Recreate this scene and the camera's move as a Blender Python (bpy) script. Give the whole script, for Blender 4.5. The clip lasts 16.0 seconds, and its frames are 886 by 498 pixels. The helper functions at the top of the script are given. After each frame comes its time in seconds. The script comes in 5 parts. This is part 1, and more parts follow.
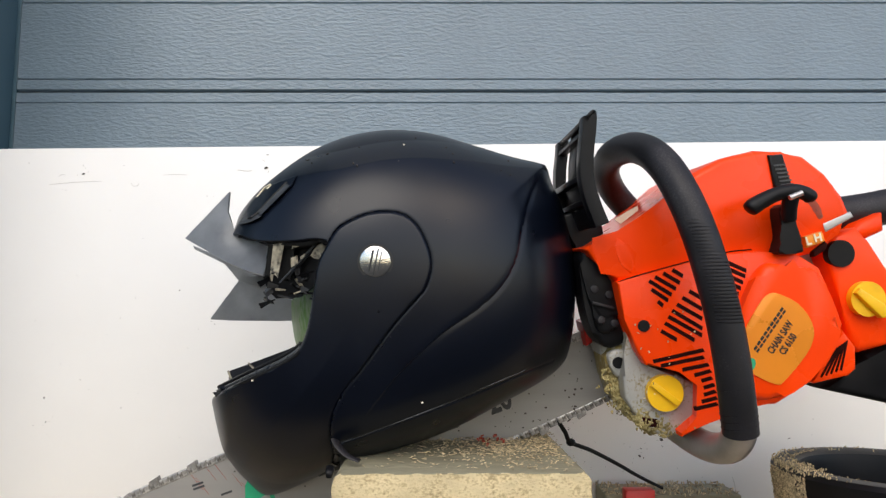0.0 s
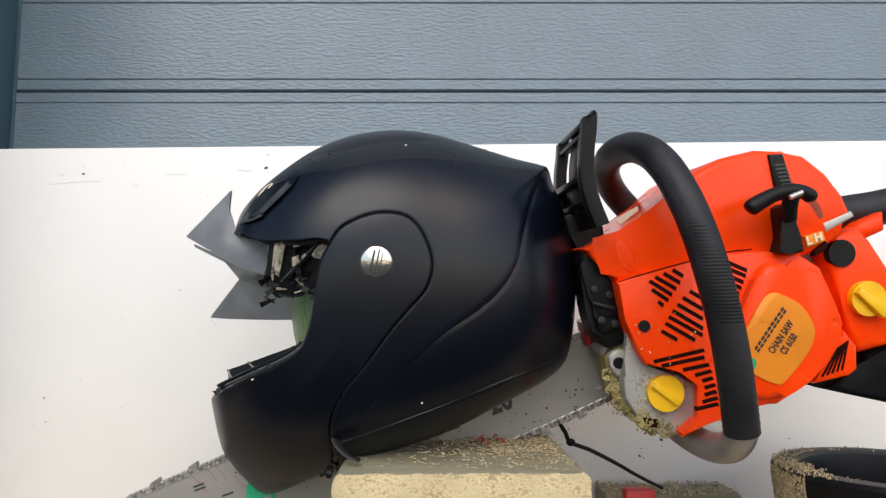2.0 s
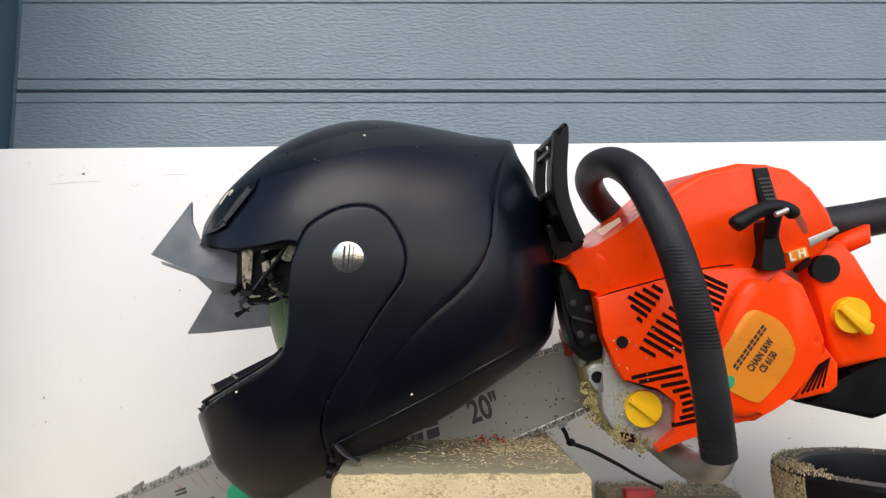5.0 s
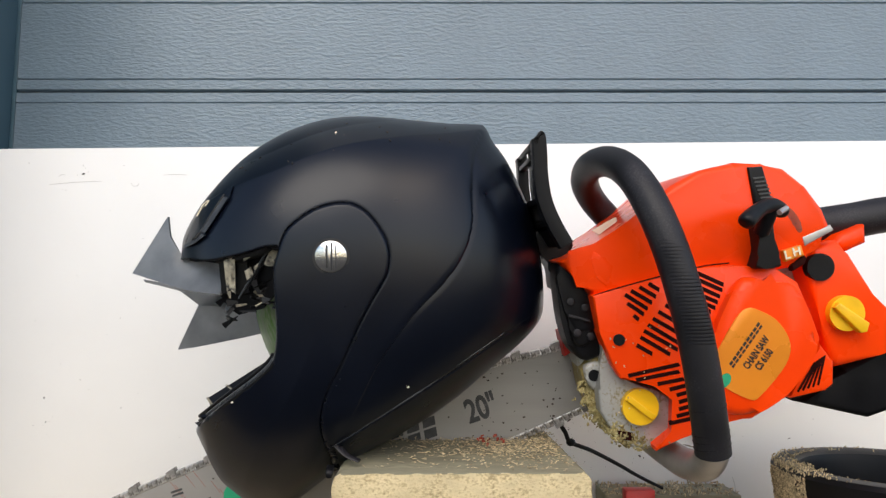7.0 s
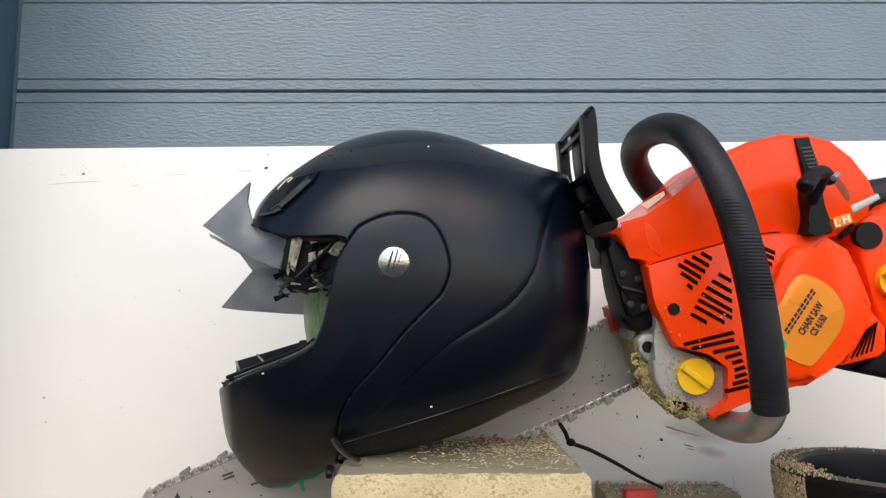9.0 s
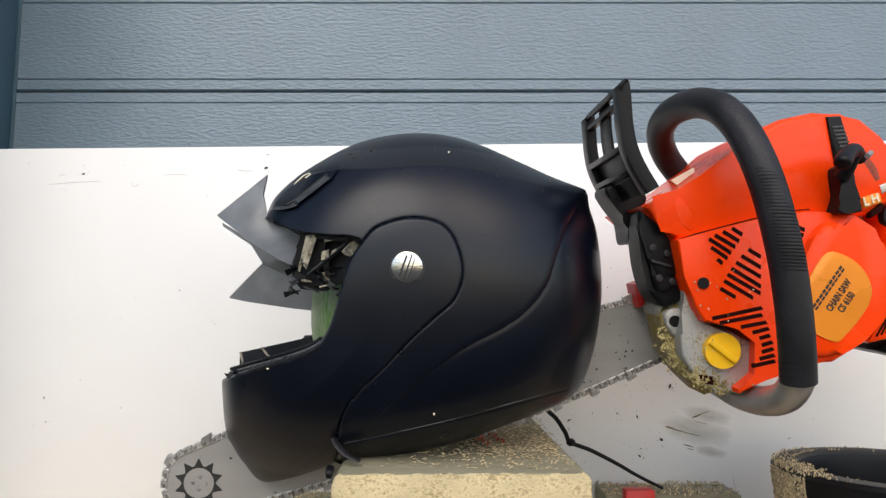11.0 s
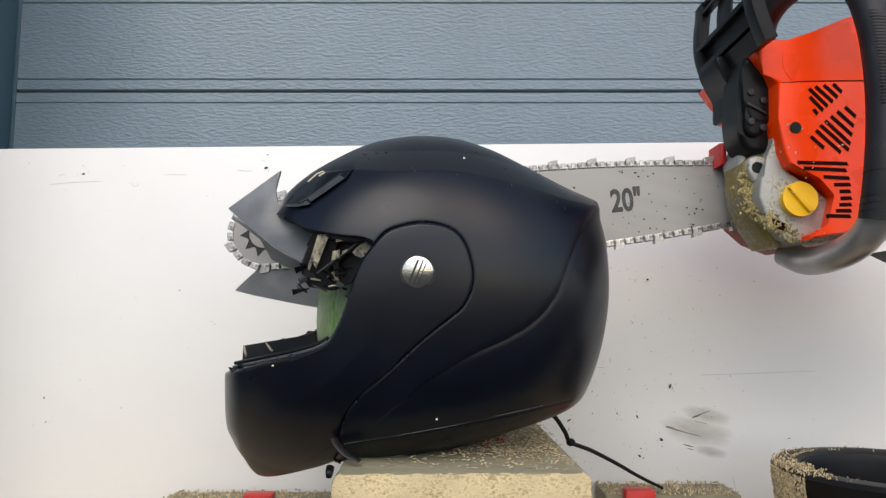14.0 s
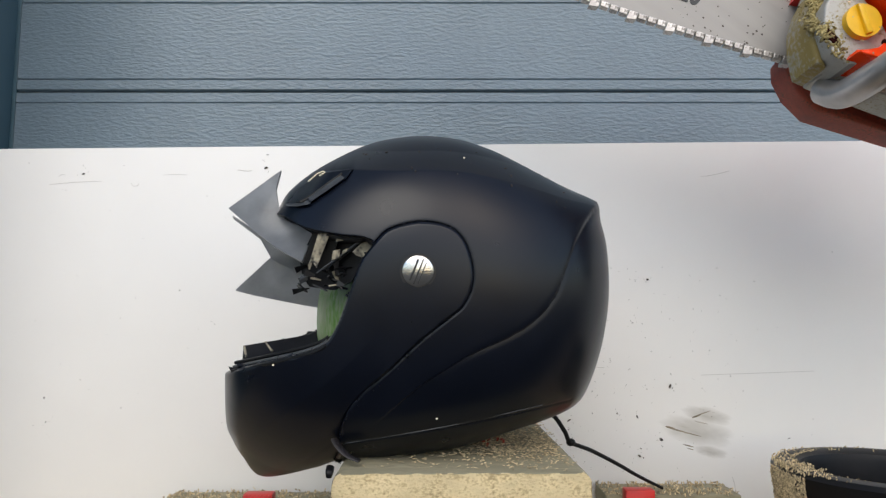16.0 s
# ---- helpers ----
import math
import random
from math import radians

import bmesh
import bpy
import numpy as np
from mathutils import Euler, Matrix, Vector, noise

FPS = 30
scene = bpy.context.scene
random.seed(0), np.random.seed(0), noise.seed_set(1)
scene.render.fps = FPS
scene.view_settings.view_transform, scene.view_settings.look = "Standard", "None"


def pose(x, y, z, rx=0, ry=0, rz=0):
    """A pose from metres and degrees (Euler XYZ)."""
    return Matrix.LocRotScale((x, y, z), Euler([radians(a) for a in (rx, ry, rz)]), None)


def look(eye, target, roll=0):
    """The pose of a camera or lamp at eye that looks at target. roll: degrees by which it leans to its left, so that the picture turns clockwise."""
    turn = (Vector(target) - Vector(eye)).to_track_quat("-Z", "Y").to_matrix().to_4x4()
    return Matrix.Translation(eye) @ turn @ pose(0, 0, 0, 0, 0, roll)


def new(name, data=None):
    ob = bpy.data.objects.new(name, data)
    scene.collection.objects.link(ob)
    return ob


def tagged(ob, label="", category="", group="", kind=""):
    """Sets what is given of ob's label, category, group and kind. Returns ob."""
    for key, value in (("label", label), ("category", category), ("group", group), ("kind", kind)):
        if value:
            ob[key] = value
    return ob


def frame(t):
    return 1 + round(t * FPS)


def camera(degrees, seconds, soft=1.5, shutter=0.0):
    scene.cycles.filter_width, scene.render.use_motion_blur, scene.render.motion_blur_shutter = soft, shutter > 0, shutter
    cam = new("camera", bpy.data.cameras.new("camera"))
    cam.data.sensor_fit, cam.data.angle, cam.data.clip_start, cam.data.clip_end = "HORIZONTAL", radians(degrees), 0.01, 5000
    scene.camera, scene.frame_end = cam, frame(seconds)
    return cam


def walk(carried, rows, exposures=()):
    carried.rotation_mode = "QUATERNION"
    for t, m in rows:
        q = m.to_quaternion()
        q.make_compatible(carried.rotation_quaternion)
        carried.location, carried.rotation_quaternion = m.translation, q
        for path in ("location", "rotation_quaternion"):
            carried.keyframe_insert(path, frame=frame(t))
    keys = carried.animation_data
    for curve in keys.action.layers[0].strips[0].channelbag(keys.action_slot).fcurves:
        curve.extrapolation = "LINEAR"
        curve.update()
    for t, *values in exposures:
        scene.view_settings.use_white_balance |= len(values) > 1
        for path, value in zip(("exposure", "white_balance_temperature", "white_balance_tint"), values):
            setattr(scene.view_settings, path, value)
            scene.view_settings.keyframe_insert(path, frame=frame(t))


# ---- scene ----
# ---- camera ----
EYE, TILT, LENS = 0.259, 5.8, 1207.0
cam = camera(66.0, 16.0, soft=1.35)
BASE = pose(0, 0, EYE, TILT)
STAND = BASE @ pose(0, 0, 0, 90)
walk(cam, [(0.0, STAND), (16.0, STAND)], exposures=[(0.0, 0.69, 6890, 10), (12.5, 0.71, 6890, 10), (14.5, 0.59, 6820, 10), (16.0, 0.52, 6740, 9)])

# ---- daylight ----
SUN_EL, SUN_AZ = 42.0, -22.0      # overcast, brighter above and behind the camera
world = bpy.data.worlds.new("sky")
scene.world = world
world.use_nodes = True
wn = world.node_tree.nodes
sky = wn.new("ShaderNodeTexSky")
sky.sky_type, sky.sun_disc = "NISHITA", False
sky.sun_elevation, sky.sun_rotation = radians(SUN_EL), radians(180 + SUN_AZ)
sky.air_density, sky.dust_density = 1.0, 1.2
wn["Background"].inputs["Strength"].default_value = 0.15
world.node_tree.links.new(sky.outputs[0], wn["Background"].inputs["Color"])
sun = new("sun", bpy.data.lights.new("sun", "SUN"))
sun.data.energy, sun.data.angle, sun.data.color = 1.05, radians(38), (1.0, 0.94, 0.86)
away = Vector((math.sin(radians(SUN_AZ)) * math.cos(radians(SUN_EL)), -math.cos(radians(SUN_AZ)) * math.cos(radians(SUN_EL)), math.sin(radians(SUN_EL))))
sun.matrix_world = look(away * 6, (0, 0, 0))


# ---- materials ----
def rgb(c):
    return (*c, 1.0)


def material(name, color, rough=0.5, metal=0.0, vary=0.15, scale=30.0, bump=0.1, fine=400.0, other=None, amount=0.5, coat=0.0, spec=0.5, stretch=(1, 1, 1), random_piece=False, island=False):
    """Principled surface with colour variation at two scales, an optional second colour in patches, and fine relief."""
    m = bpy.data.materials.new(name)
    m.use_nodes = True
    n, l = m.node_tree.nodes, m.node_tree.links
    p = n["Principled BSDF"]
    p.inputs["Metallic"].default_value = metal
    p.inputs["Coat Weight"].default_value = coat
    p.inputs["Specular IOR Level"].default_value = spec
    co = n.new("ShaderNodeTexCoord")
    mp = n.new("ShaderNodeMapping")
    mp.inputs["Scale"].default_value = stretch
    l.new(co.outputs["Object"], mp.inputs["Vector"])
    big, small = n.new("ShaderNodeTexNoise"), n.new("ShaderNodeTexNoise")
    for t, s in ((big, scale), (small, fine)):
        t.inputs["Scale"].default_value = s
        t.inputs["Detail"].default_value = 5
        l.new(mp.outputs[0], t.inputs["Vector"])
    ramp = n.new("ShaderNodeValToRGB")
    ramp.color_ramp.elements[0].position, ramp.color_ramp.elements[1].position = 0.3, 0.7
    ramp.color_ramp.elements[0].color = rgb([c * (1 - vary) for c in color])
    ramp.color_ramp.elements[1].color = rgb([min(1, c * (1 + vary)) for c in color])
    l.new(big.outputs["Fac"], ramp.inputs["Fac"])
    out = ramp.outputs["Color"]
    if other:
        r2 = n.new("ShaderNodeValToRGB")
        r2.color_ramp.elements[0].position, r2.color_ramp.elements[1].position = 1 - amount - 0.08, 1 - amount + 0.08
        mixed = n.new("ShaderNodeMath")
        mixed.operation = "MULTIPLY_ADD"
        mixed.inputs[1].default_value = 0.55
        l.new(small.outputs["Fac"], mixed.inputs[0])
        half = n.new("ShaderNodeMath")
        half.operation = "MULTIPLY"
        half.inputs[1].default_value = 0.45
        l.new(big.outputs["Fac"], half.inputs[0])
        l.new(half.outputs[0], mixed.inputs[2])
        l.new(mixed.outputs[0], r2.inputs["Fac"])
        mx = n.new("ShaderNodeMix")
        mx.data_type = "RGBA"
        l.new(r2.outputs["Color"], mx.inputs["Factor"])
        l.new(out, mx.inputs[6])
        mx.inputs[7].default_value = rgb(other)
        out = mx.outputs[2]
    if random_piece or island:
        info, hs = n.new("ShaderNodeNewGeometry" if island else "ShaderNodeObjectInfo"), n.new("ShaderNodeHueSaturation")
        mr = n.new("ShaderNodeMapRange")
        mr.inputs["To Min"].default_value, mr.inputs["To Max"].default_value = (0.35, 1.25) if island else (0.7, 1.25)
        l.new(info.outputs["Random Per Island" if island else "Random"], mr.inputs["Value"])
        l.new(mr.outputs[0], hs.inputs["Value"])
        l.new(out, hs.inputs["Color"])
        out = hs.outputs["Color"]
    l.new(out, p.inputs["Base Color"])
    rr = n.new("ShaderNodeMapRange")
    rr.inputs["To Min"].default_value, rr.inputs["To Max"].default_value = max(0.02, rough - 0.1), min(1, rough + 0.1)
    l.new(big.outputs["Fac"], rr.inputs["Value"])
    l.new(rr.outputs[0], p.inputs["Roughness"])
    if bump:
        b = n.new("ShaderNodeBump")
        b.inputs["Strength"].default_value, b.inputs["Distance"].default_value = bump, 0.001
        l.new(small.outputs["Fac"], b.inputs["Height"])
        l.new(b.outputs[0], p.inputs["Normal"])
    return m


M_SHELL = material("matte_black_paint", (0.0016, 0.0031, 0.0078), 0.31, vary=0.15, scale=25, bump=0.02, spec=0.34)
M_BLACK = material("black_plastic", (0.006, 0.006, 0.007), 0.42, vary=0.25, scale=60, bump=0.08, spec=0.2)
M_RUBBER = material("black_rubber_grip", (0.012, 0.011, 0.013), 0.5, vary=0.35, scale=28, bump=0.12, fine=700, spec=0.35, other=(0.04, 0.036, 0.038), amount=0.38)
M_FOAM = material("dark_lining_cloth", (0.02, 0.02, 0.022), 0.95, vary=0.4, scale=60, bump=0.5)
M_ORANGE = material("orange_gloss_plastic", (0.98, 0.054, 0.002), 0.28, vary=0.08, scale=18, bump=0.03, spec=0.26)
M_RED = material("red_plastic", (0.55, 0.02, 0.015), 0.4, vary=0.15, scale=40)
# dirty red for cover, crumbs and scratches; also paints the hook recess's shade
M_DIRTYRED_SHADE = material("dirty_red_plastic_and_shade", (0.32, 0.045, 0.02), 0.5, vary=0.3, scale=60, bump=0.2, other=(0.08, 0.04, 0.02), amount=0.4)
M_YELLOW = material("yellow_plastic", (0.85, 0.48, 0.01), 0.35, vary=0.08, scale=60, bump=0.03)
M_SMEAR = material("brown_smear", (0.24, 0.2, 0.14), 0.8, vary=0.4, scale=150)
M_SCRATCH = material("grey_scratch", (0.42, 0.4, 0.37), 0.7, vary=0.3, scale=100)
# near-black red: painted shade for slots and recesses, and the seam
M_DARK = material("recess_shade_dark_red", (0.022, 0.005, 0.004), 0.9, vary=0.4, scale=80, spec=0.05)
M_CAST = material("cast_magnesium_grey", (0.42, 0.41, 0.38), 0.5, 0.3, vary=0.15, scale=40, bump=0.12, other=(0.22, 0.17, 0.06), amount=0.42)
M_GRIMYCAST = material("grimy_cast_metal", (0.36, 0.35, 0.31), 0.55, 0.2, vary=0.2, scale=45, bump=0.4, fine=260, other=(0.27, 0.2, 0.06), amount=0.56)
M_GRIME = material("oily_sawdust_grime", (0.24, 0.19, 0.075), 0.85, vary=0.5, scale=90, bump=0.9, fine=350, other=(0.5, 0.42, 0.2), amount=0.42)
M_TUBE = material("worn_aluminium_tube", (0.45, 0.43, 0.42), 0.35, 0.75, vary=0.2, scale=30, bump=0.05)
M_BAR = material("brushed_steel_bar", (0.33, 0.315, 0.295), 0.48, 0.3, vary=0.07, scale=14, bump=0.08, fine=150, stretch=(0.25, 1, 4))
M_CHAIN = material("oily_chain_steel", (0.48, 0.46, 0.44), 0.35, 0.7, vary=0.4, scale=120, bump=0.15, other=(0.08, 0.07, 0.06), amount=0.42, random_piece=True)
M_LABEL = material("orange_foil_label", (0.85, 0.27, 0.02), 0.3, 0.15, vary=0.1, scale=20, bump=0.0)
M_INK = material("black_ink", (0.015, 0.015, 0.015), 0.6, vary=0.2, bump=0.0)
M_INKGREY = material("worn_black_print", (0.05, 0.05, 0.052), 0.6, vary=0.35, scale=120, bump=0.0, other=(0.35, 0.34, 0.32), amount=0.3)
M_GREEN = material("green_print", (0.01, 0.33, 0.16), 0.5, vary=0.1, bump=0.0)
M_WHITEINK = material("pale_print", (0.8, 0.72, 0.55), 0.5, vary=0.1, bump=0.0)
M_CHROME = material("scratched_chrome", (0.75, 0.73, 0.68), 0.18, 1.0, vary=0.12, scale=50, bump=0.15, fine=300, stretch=(1, 1, 6))
M_VISOR = material("dark_tinted_polycarbonate", (0.22, 0.235, 0.25), 0.34, vary=0.3, scale=40, bump=0.06, spec=0.4)
M_LIP = material("worn_grey_plastic", (0.045, 0.048, 0.052), 0.4, vary=0.25, scale=90, bump=0.1)
M_SILVERFOIL = material("torn_pale_backing", (0.38, 0.34, 0.25), 0.6, 0.1, vary=0.5, scale=80, bump=0.3, fine=260, other=(0.02, 0.02, 0.02), amount=0.47)
M_MELON = material("watermelon_rind", (0.24, 0.3, 0.16), 0.45, vary=0.3, scale=30, bump=0.2, other=(0.09, 0.22, 0.02), amount=0.5, stretch=(1, 1, 0.25))
M_WOOD = material("pale_sawn_end_grain", (0.62, 0.5, 0.29), 0.9, vary=0.14, scale=90, bump=1.0, fine=600, other=(0.33, 0.25, 0.13), amount=0.43, stretch=(0.75, 1, 1))
M_WOODTOP = material("grey_weathered_wood", (0.28, 0.255, 0.165), 0.85, vary=0.3, scale=25, bump=0.4, fine=200, other=(0.2, 0.17, 0.11), amount=0.4, stretch=(0.4, 2, 1))
M_CHIPS = material("fresh_sawdust", (0.6, 0.48, 0.29), 0.95, vary=0.3, scale=300, bump=0.3, island=True)
M_FLECK = material("dark_debris", (0.07, 0.055, 0.045), 0.9, vary=0.4, scale=200)
M_BENCH = material("bench_plywood", (0.35, 0.28, 0.18), 0.8, vary=0.2, scale=10, bump=0.2)
M_GROUND = material("assumed_dark_asphalt", (0.036, 0.035, 0.034), 0.9, vary=0.2, scale=3, bump=0.4, fine=60)
M_WALL = material("render_wall", (0.5, 0.49, 0.46), 0.9, vary=0.1, scale=4, bump=0.3, fine=80)
M_JAMB = material("blue_grey_jamb", (0.05, 0.1, 0.13), 0.4, vary=0.1, scale=8, bump=0.1)


def door_paint():
    m = material("embossed_grey_door_paint", (0.16, 0.214, 0.256), 0.32, vary=0.07, scale=9, bump=0.0)
    n, l = m.node_tree.nodes, m.node_tree.links
    co, mp, tex, b = (n.new("ShaderNode" + k) for k in ("TexCoord", "Mapping", "TexNoise", "Bump"))
    mp.inputs["Scale"].default_value = (0.55, 1, 1.5)
    tex.inputs["Scale"].default_value, tex.inputs["Detail"].default_value = 170, 2
    l.new(co.outputs["Object"], mp.inputs[0])
    l.new(mp.outputs[0], tex.inputs["Vector"])
    l.new(tex.outputs["Fac"], b.inputs["Height"])
    b.inputs["Strength"].default_value, b.inputs["Distance"].default_value = 1.0, 0.002
    l.new(b.outputs[0], n["Principled BSDF"].inputs["Normal"])
    return m


def board_paint():
    """White melamine with faint grime and a dark oily smear where the saw's exhaust blew."""
    m = material("white_melamine", (0.8, 0.785, 0.76), 0.44, vary=0.03, scale=11, bump=0.015, fine=60)
    n, l = m.node_tree.nodes, m.node_tree.links
    p = n["Principled BSDF"]
    clean = p.inputs["Base Color"].links[0].from_socket
    for r in n:
        if r.bl_idname == "ShaderNodeValToRGB":
            r.color_ramp.elements[0].position, r.color_ramp.elements[1].position = 0.05, 0.95
    co = n.new("ShaderNodeTexCoord")
    total = None
    for x, z, lx, lz in ((0.317, 0.119, 0.038, 0.015), (0.302, 0.1245, 0.017, 0.005), (0.333, 0.094, 0.018, 0.006), (0.33, 0.138, 0.026, 0.009)):
        mp, g, nz, add = (n.new("ShaderNode" + k) for k in ("Mapping", "TexGradient", "TexNoise", "Mix"))
        mp.vector_type = "TEXTURE"
        mp.inputs["Location"].default_value = (x, 0, z)
        mp.inputs["Scale"].default_value = (lx, 1, lz)
        mp.inputs["Rotation"].default_value = (0, radians(12), 0)
        nz.inputs["Scale"].default_value = 1.6
        g.gradient_type = "SPHERICAL"
        l.new(co.outputs["Object"], mp.inputs["Vector"])
        l.new(mp.outputs[0], nz.inputs["Vector"])
        add.data_type = "VECTOR"
        add.inputs["Factor"].default_value = 0.35
        l.new(mp.outputs[0], add.inputs[4])
        l.new(nz.outputs["Color"], add.inputs[5])
        sep = n.new("ShaderNodeVectorMath")
        sep.operation = "SUBTRACT"
        sep.inputs[1].default_value = (0.17, 0.17, 0.17)
        l.new(add.outputs[1], sep.inputs[0])
        l.new(sep.outputs[0], g.inputs["Vector"])
        if total is None:
            total = g.outputs["Fac"]
        else:
            s = n.new("ShaderNodeMath")
            s.operation = "MAXIMUM"
            l.new(total, s.inputs[0])
            l.new(g.outputs["Fac"], s.inputs[1])
            total = s.outputs[0]
    mx, sc = n.new("ShaderNodeMix"), n.new("ShaderNodeMath")
    sc.operation, sc.use_clamp = "MULTIPLY", True
    sc.inputs[1].default_value = 1.1
    l.new(total, sc.inputs[0])
    mx.data_type = "RGBA"
    l.new(sc.outputs[0], mx.inputs["Factor"])
    l.new(clean, mx.inputs[6])
    mx.inputs[7].default_value = (0.2, 0.17, 0.11, 1)
    l.new(mx.outputs[2], p.inputs["Base Color"])
    return m


M_DOOR, M_BOARD = door_paint(), board_paint()
tint = M_VISOR.node_tree.nodes["Principled BSDF"]
tint.inputs["Transmission Weight"].default_value = 0.6


# ---- shape helpers ----
def mesh_from(bm, name, mat, smooth=True):
    me = bpy.data.meshes.new(name)
    bmesh.ops.recalc_face_normals(bm, faces=bm.faces)
    bm.to_mesh(me)
    bm.free()
    for m in mat if isinstance(mat, (list, tuple)) else [mat]:
        me.materials.append(m)
    if smooth:
        me.shade_smooth()
        me.set_sharp_from_angle(angle=radians(38))
    return me


def part(name, bm, mat, parent=None, label="", smooth=True):
    ob = new(name, mesh_from(bm, name, mat, smooth))
    ob.parent = parent
    return tagged(ob, label)


def thing(name, m, label, category, group="", kind=""):
    ob = new(name)
    ob.empty_display_size = 0.02
    ob.matrix_basis = m
    return tagged(ob, label, category, group, kind)


def box(x0, x1, y0, y1, z0, z1, bevel=0.0, bm=None):
    bm = bm or bmesh.new()
    m = Matrix.LocRotScale(((x0 + x1) / 2, (y0 + y1) / 2, (z0 + z1) / 2), None, (x1 - x0, y1 - y0, z1 - z0))
    vs = bmesh.ops.create_cube(bm, size=1, matrix=m)["verts"]
    if bevel:
        es = list({e for v in vs for e in v.link_edges})
        bmesh.ops.bevel(bm, geom=es, offset=bevel, segments=2, profile=0.5, affect="EDGES")
    return bm


def smooth_loop(pts, n=6, closed=True):
    """Catmull-Rom curve through the points (any number of coordinates)."""
    pts = [np.array(p, float) for p in pts]
    k, out = len(pts), []
    for i in range(k if closed else k - 1):
        if closed:
            a, b, c, d = pts[i - 1], pts[i], pts[(i + 1) % k], pts[(i + 2) % k]
        else:
            a, b, c, d = pts[max(i - 1, 0)], pts[i], pts[i + 1], pts[min(i + 2, k - 1)]
        for j in range(n):
            t = j / n
            out.append(0.5 * (2 * b + (c - a) * t + (2 * a - 5 * b + 4 * c - d) * t * t + (3 * b - a - 3 * c + d) * t ** 3))
    if not closed:
        out.append(pts[-1])
    return out


class Drawing:
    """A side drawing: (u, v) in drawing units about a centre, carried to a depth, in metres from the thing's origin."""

    def __init__(self, u, v, depth):
        self.c = self.raw(u, v, depth)

    @staticmethod
    def raw(u, v, d):
        return Vector(((u - 784) * d / LENS, d, (441 - v) * d / LENS))

    def at(self, u, v, d):
        u, v, d = float(u), float(v), float(d)
        return self.raw(u, v, d) - self.c

    def rest(self):
        return BASE @ Matrix.Translation(self.c)

    def prism(self, outline, near, far, bevel=0.003, rounded=0, bm=None, segments=3, taper=1.0):
        """The outline extruded straight back from the near depth to the far one, its near rim rounded."""
        bm = bm or bmesh.new()
        pts = smooth_loop(outline, rounded) if rounded else outline
        a = [bm.verts.new(self.at(p[0], p[1], near)) for p in pts]
        mid = sum((v.co for v in a), Vector()) / len(a)
        b = []
        for v in a:
            q = mid + (v.co - mid) * taper
            b.append(bm.verts.new((q.x, v.co.y + far - near, q.z)))
        f = bm.faces.new(a)
        bm.faces.new(list(reversed(b)))
        k = len(a)
        for i in range(k):
            bm.faces.new((a[i], b[i], b[(i + 1) % k], a[(i + 1) % k]))
        if bevel:
            bmesh.ops.bevel(bm, geom=list(f.edges), offset=bevel, segments=segments, profile=0.5, affect="EDGES", clamp_overlap=True)
        return bm

    def disc(self, u, v, near, far, radius, bevel=0.002, n=40, bm=None):
        c, bm = self.at(u, v, near), bm or bmesh.new()
        a = [bm.verts.new((c.x + radius * math.cos(i * math.tau / n), c.y, c.z + radius * math.sin(i * math.tau / n))) for i in range(n)]
        b = [bm.verts.new((w.co.x, w.co.y + far - near, w.co.z)) for w in a]
        f = bm.faces.new(a)
        bm.faces.new(list(reversed(b)))
        for i in range(n):
            bm.faces.new((a[i], b[i], b[(i + 1) % n], a[(i + 1) % n]))
        if bevel:
            bmesh.ops.bevel(bm, geom=list(f.edges), offset=bevel, segments=3, profile=0.5, affect="EDGES")
        return bm

    def tube(self, path, n=6, sides=20, bm=None):
        """A tube along (u, v, depth, radius) points."""
        return tube_along([(*self.at(u, v, d), r) for u, v, d, r in path], n, sides, bm)


def tube_along(path, n=6, sides=20, bm=None, flat=1.0):
    bm = bm or bmesh.new()
    pts = smooth_loop(path, n, closed=False)
    side, rings = Vector((0.3, 1, 0.2)).normalized(), []
    for i, p in enumerate(pts):
        a, b = pts[max(i - 1, 0)], pts[min(i + 1, len(pts) - 1)]
        way = Vector(b[:3] - a[:3]).normalized()
        side = (side - way * side.dot(way)).normalized()
        up = way.cross(side)
        p = [float(q) for q in p]
        rings.append([bm.verts.new(Vector(p[:3]) + p[3] * (math.cos(k * math.tau / sides) * side + flat * math.sin(k * math.tau / sides) * up)) for k in range(sides)])
    for r, s in zip(rings, rings[1:]):
        for k in range(sides):
            bm.faces.new((r[k], r[(k + 1) % sides], s[(k + 1) % sides], s[k]))
    bm.faces.new(rings[0])
    bm.faces.new(rings[-1])
    return bm


def lettering(name, text, size, mat, parent, m, thick=0.0002, shear=0.0, squeeze=1.0, bold=0.0):
    cu = bpy.data.curves.new(name, "FONT")
    cu.body, cu.size, cu.extrude, cu.align_x, cu.align_y, cu.shear, cu.offset = text, size, thick, "CENTER", "CENTER", shear, bold
    tmp = new(name, cu)
    me = bpy.data.meshes.new_from_object(tmp.evaluated_get(bpy.context.evaluated_depsgraph_get()))
    bpy.data.objects.remove(tmp)
    me.transform(m @ Matrix.Diagonal((squeeze, 1, 1, 1)))
    me.materials.clear()
    me.materials.append(mat)
    ob = new(name, me)
    ob.parent = parent
    return ob


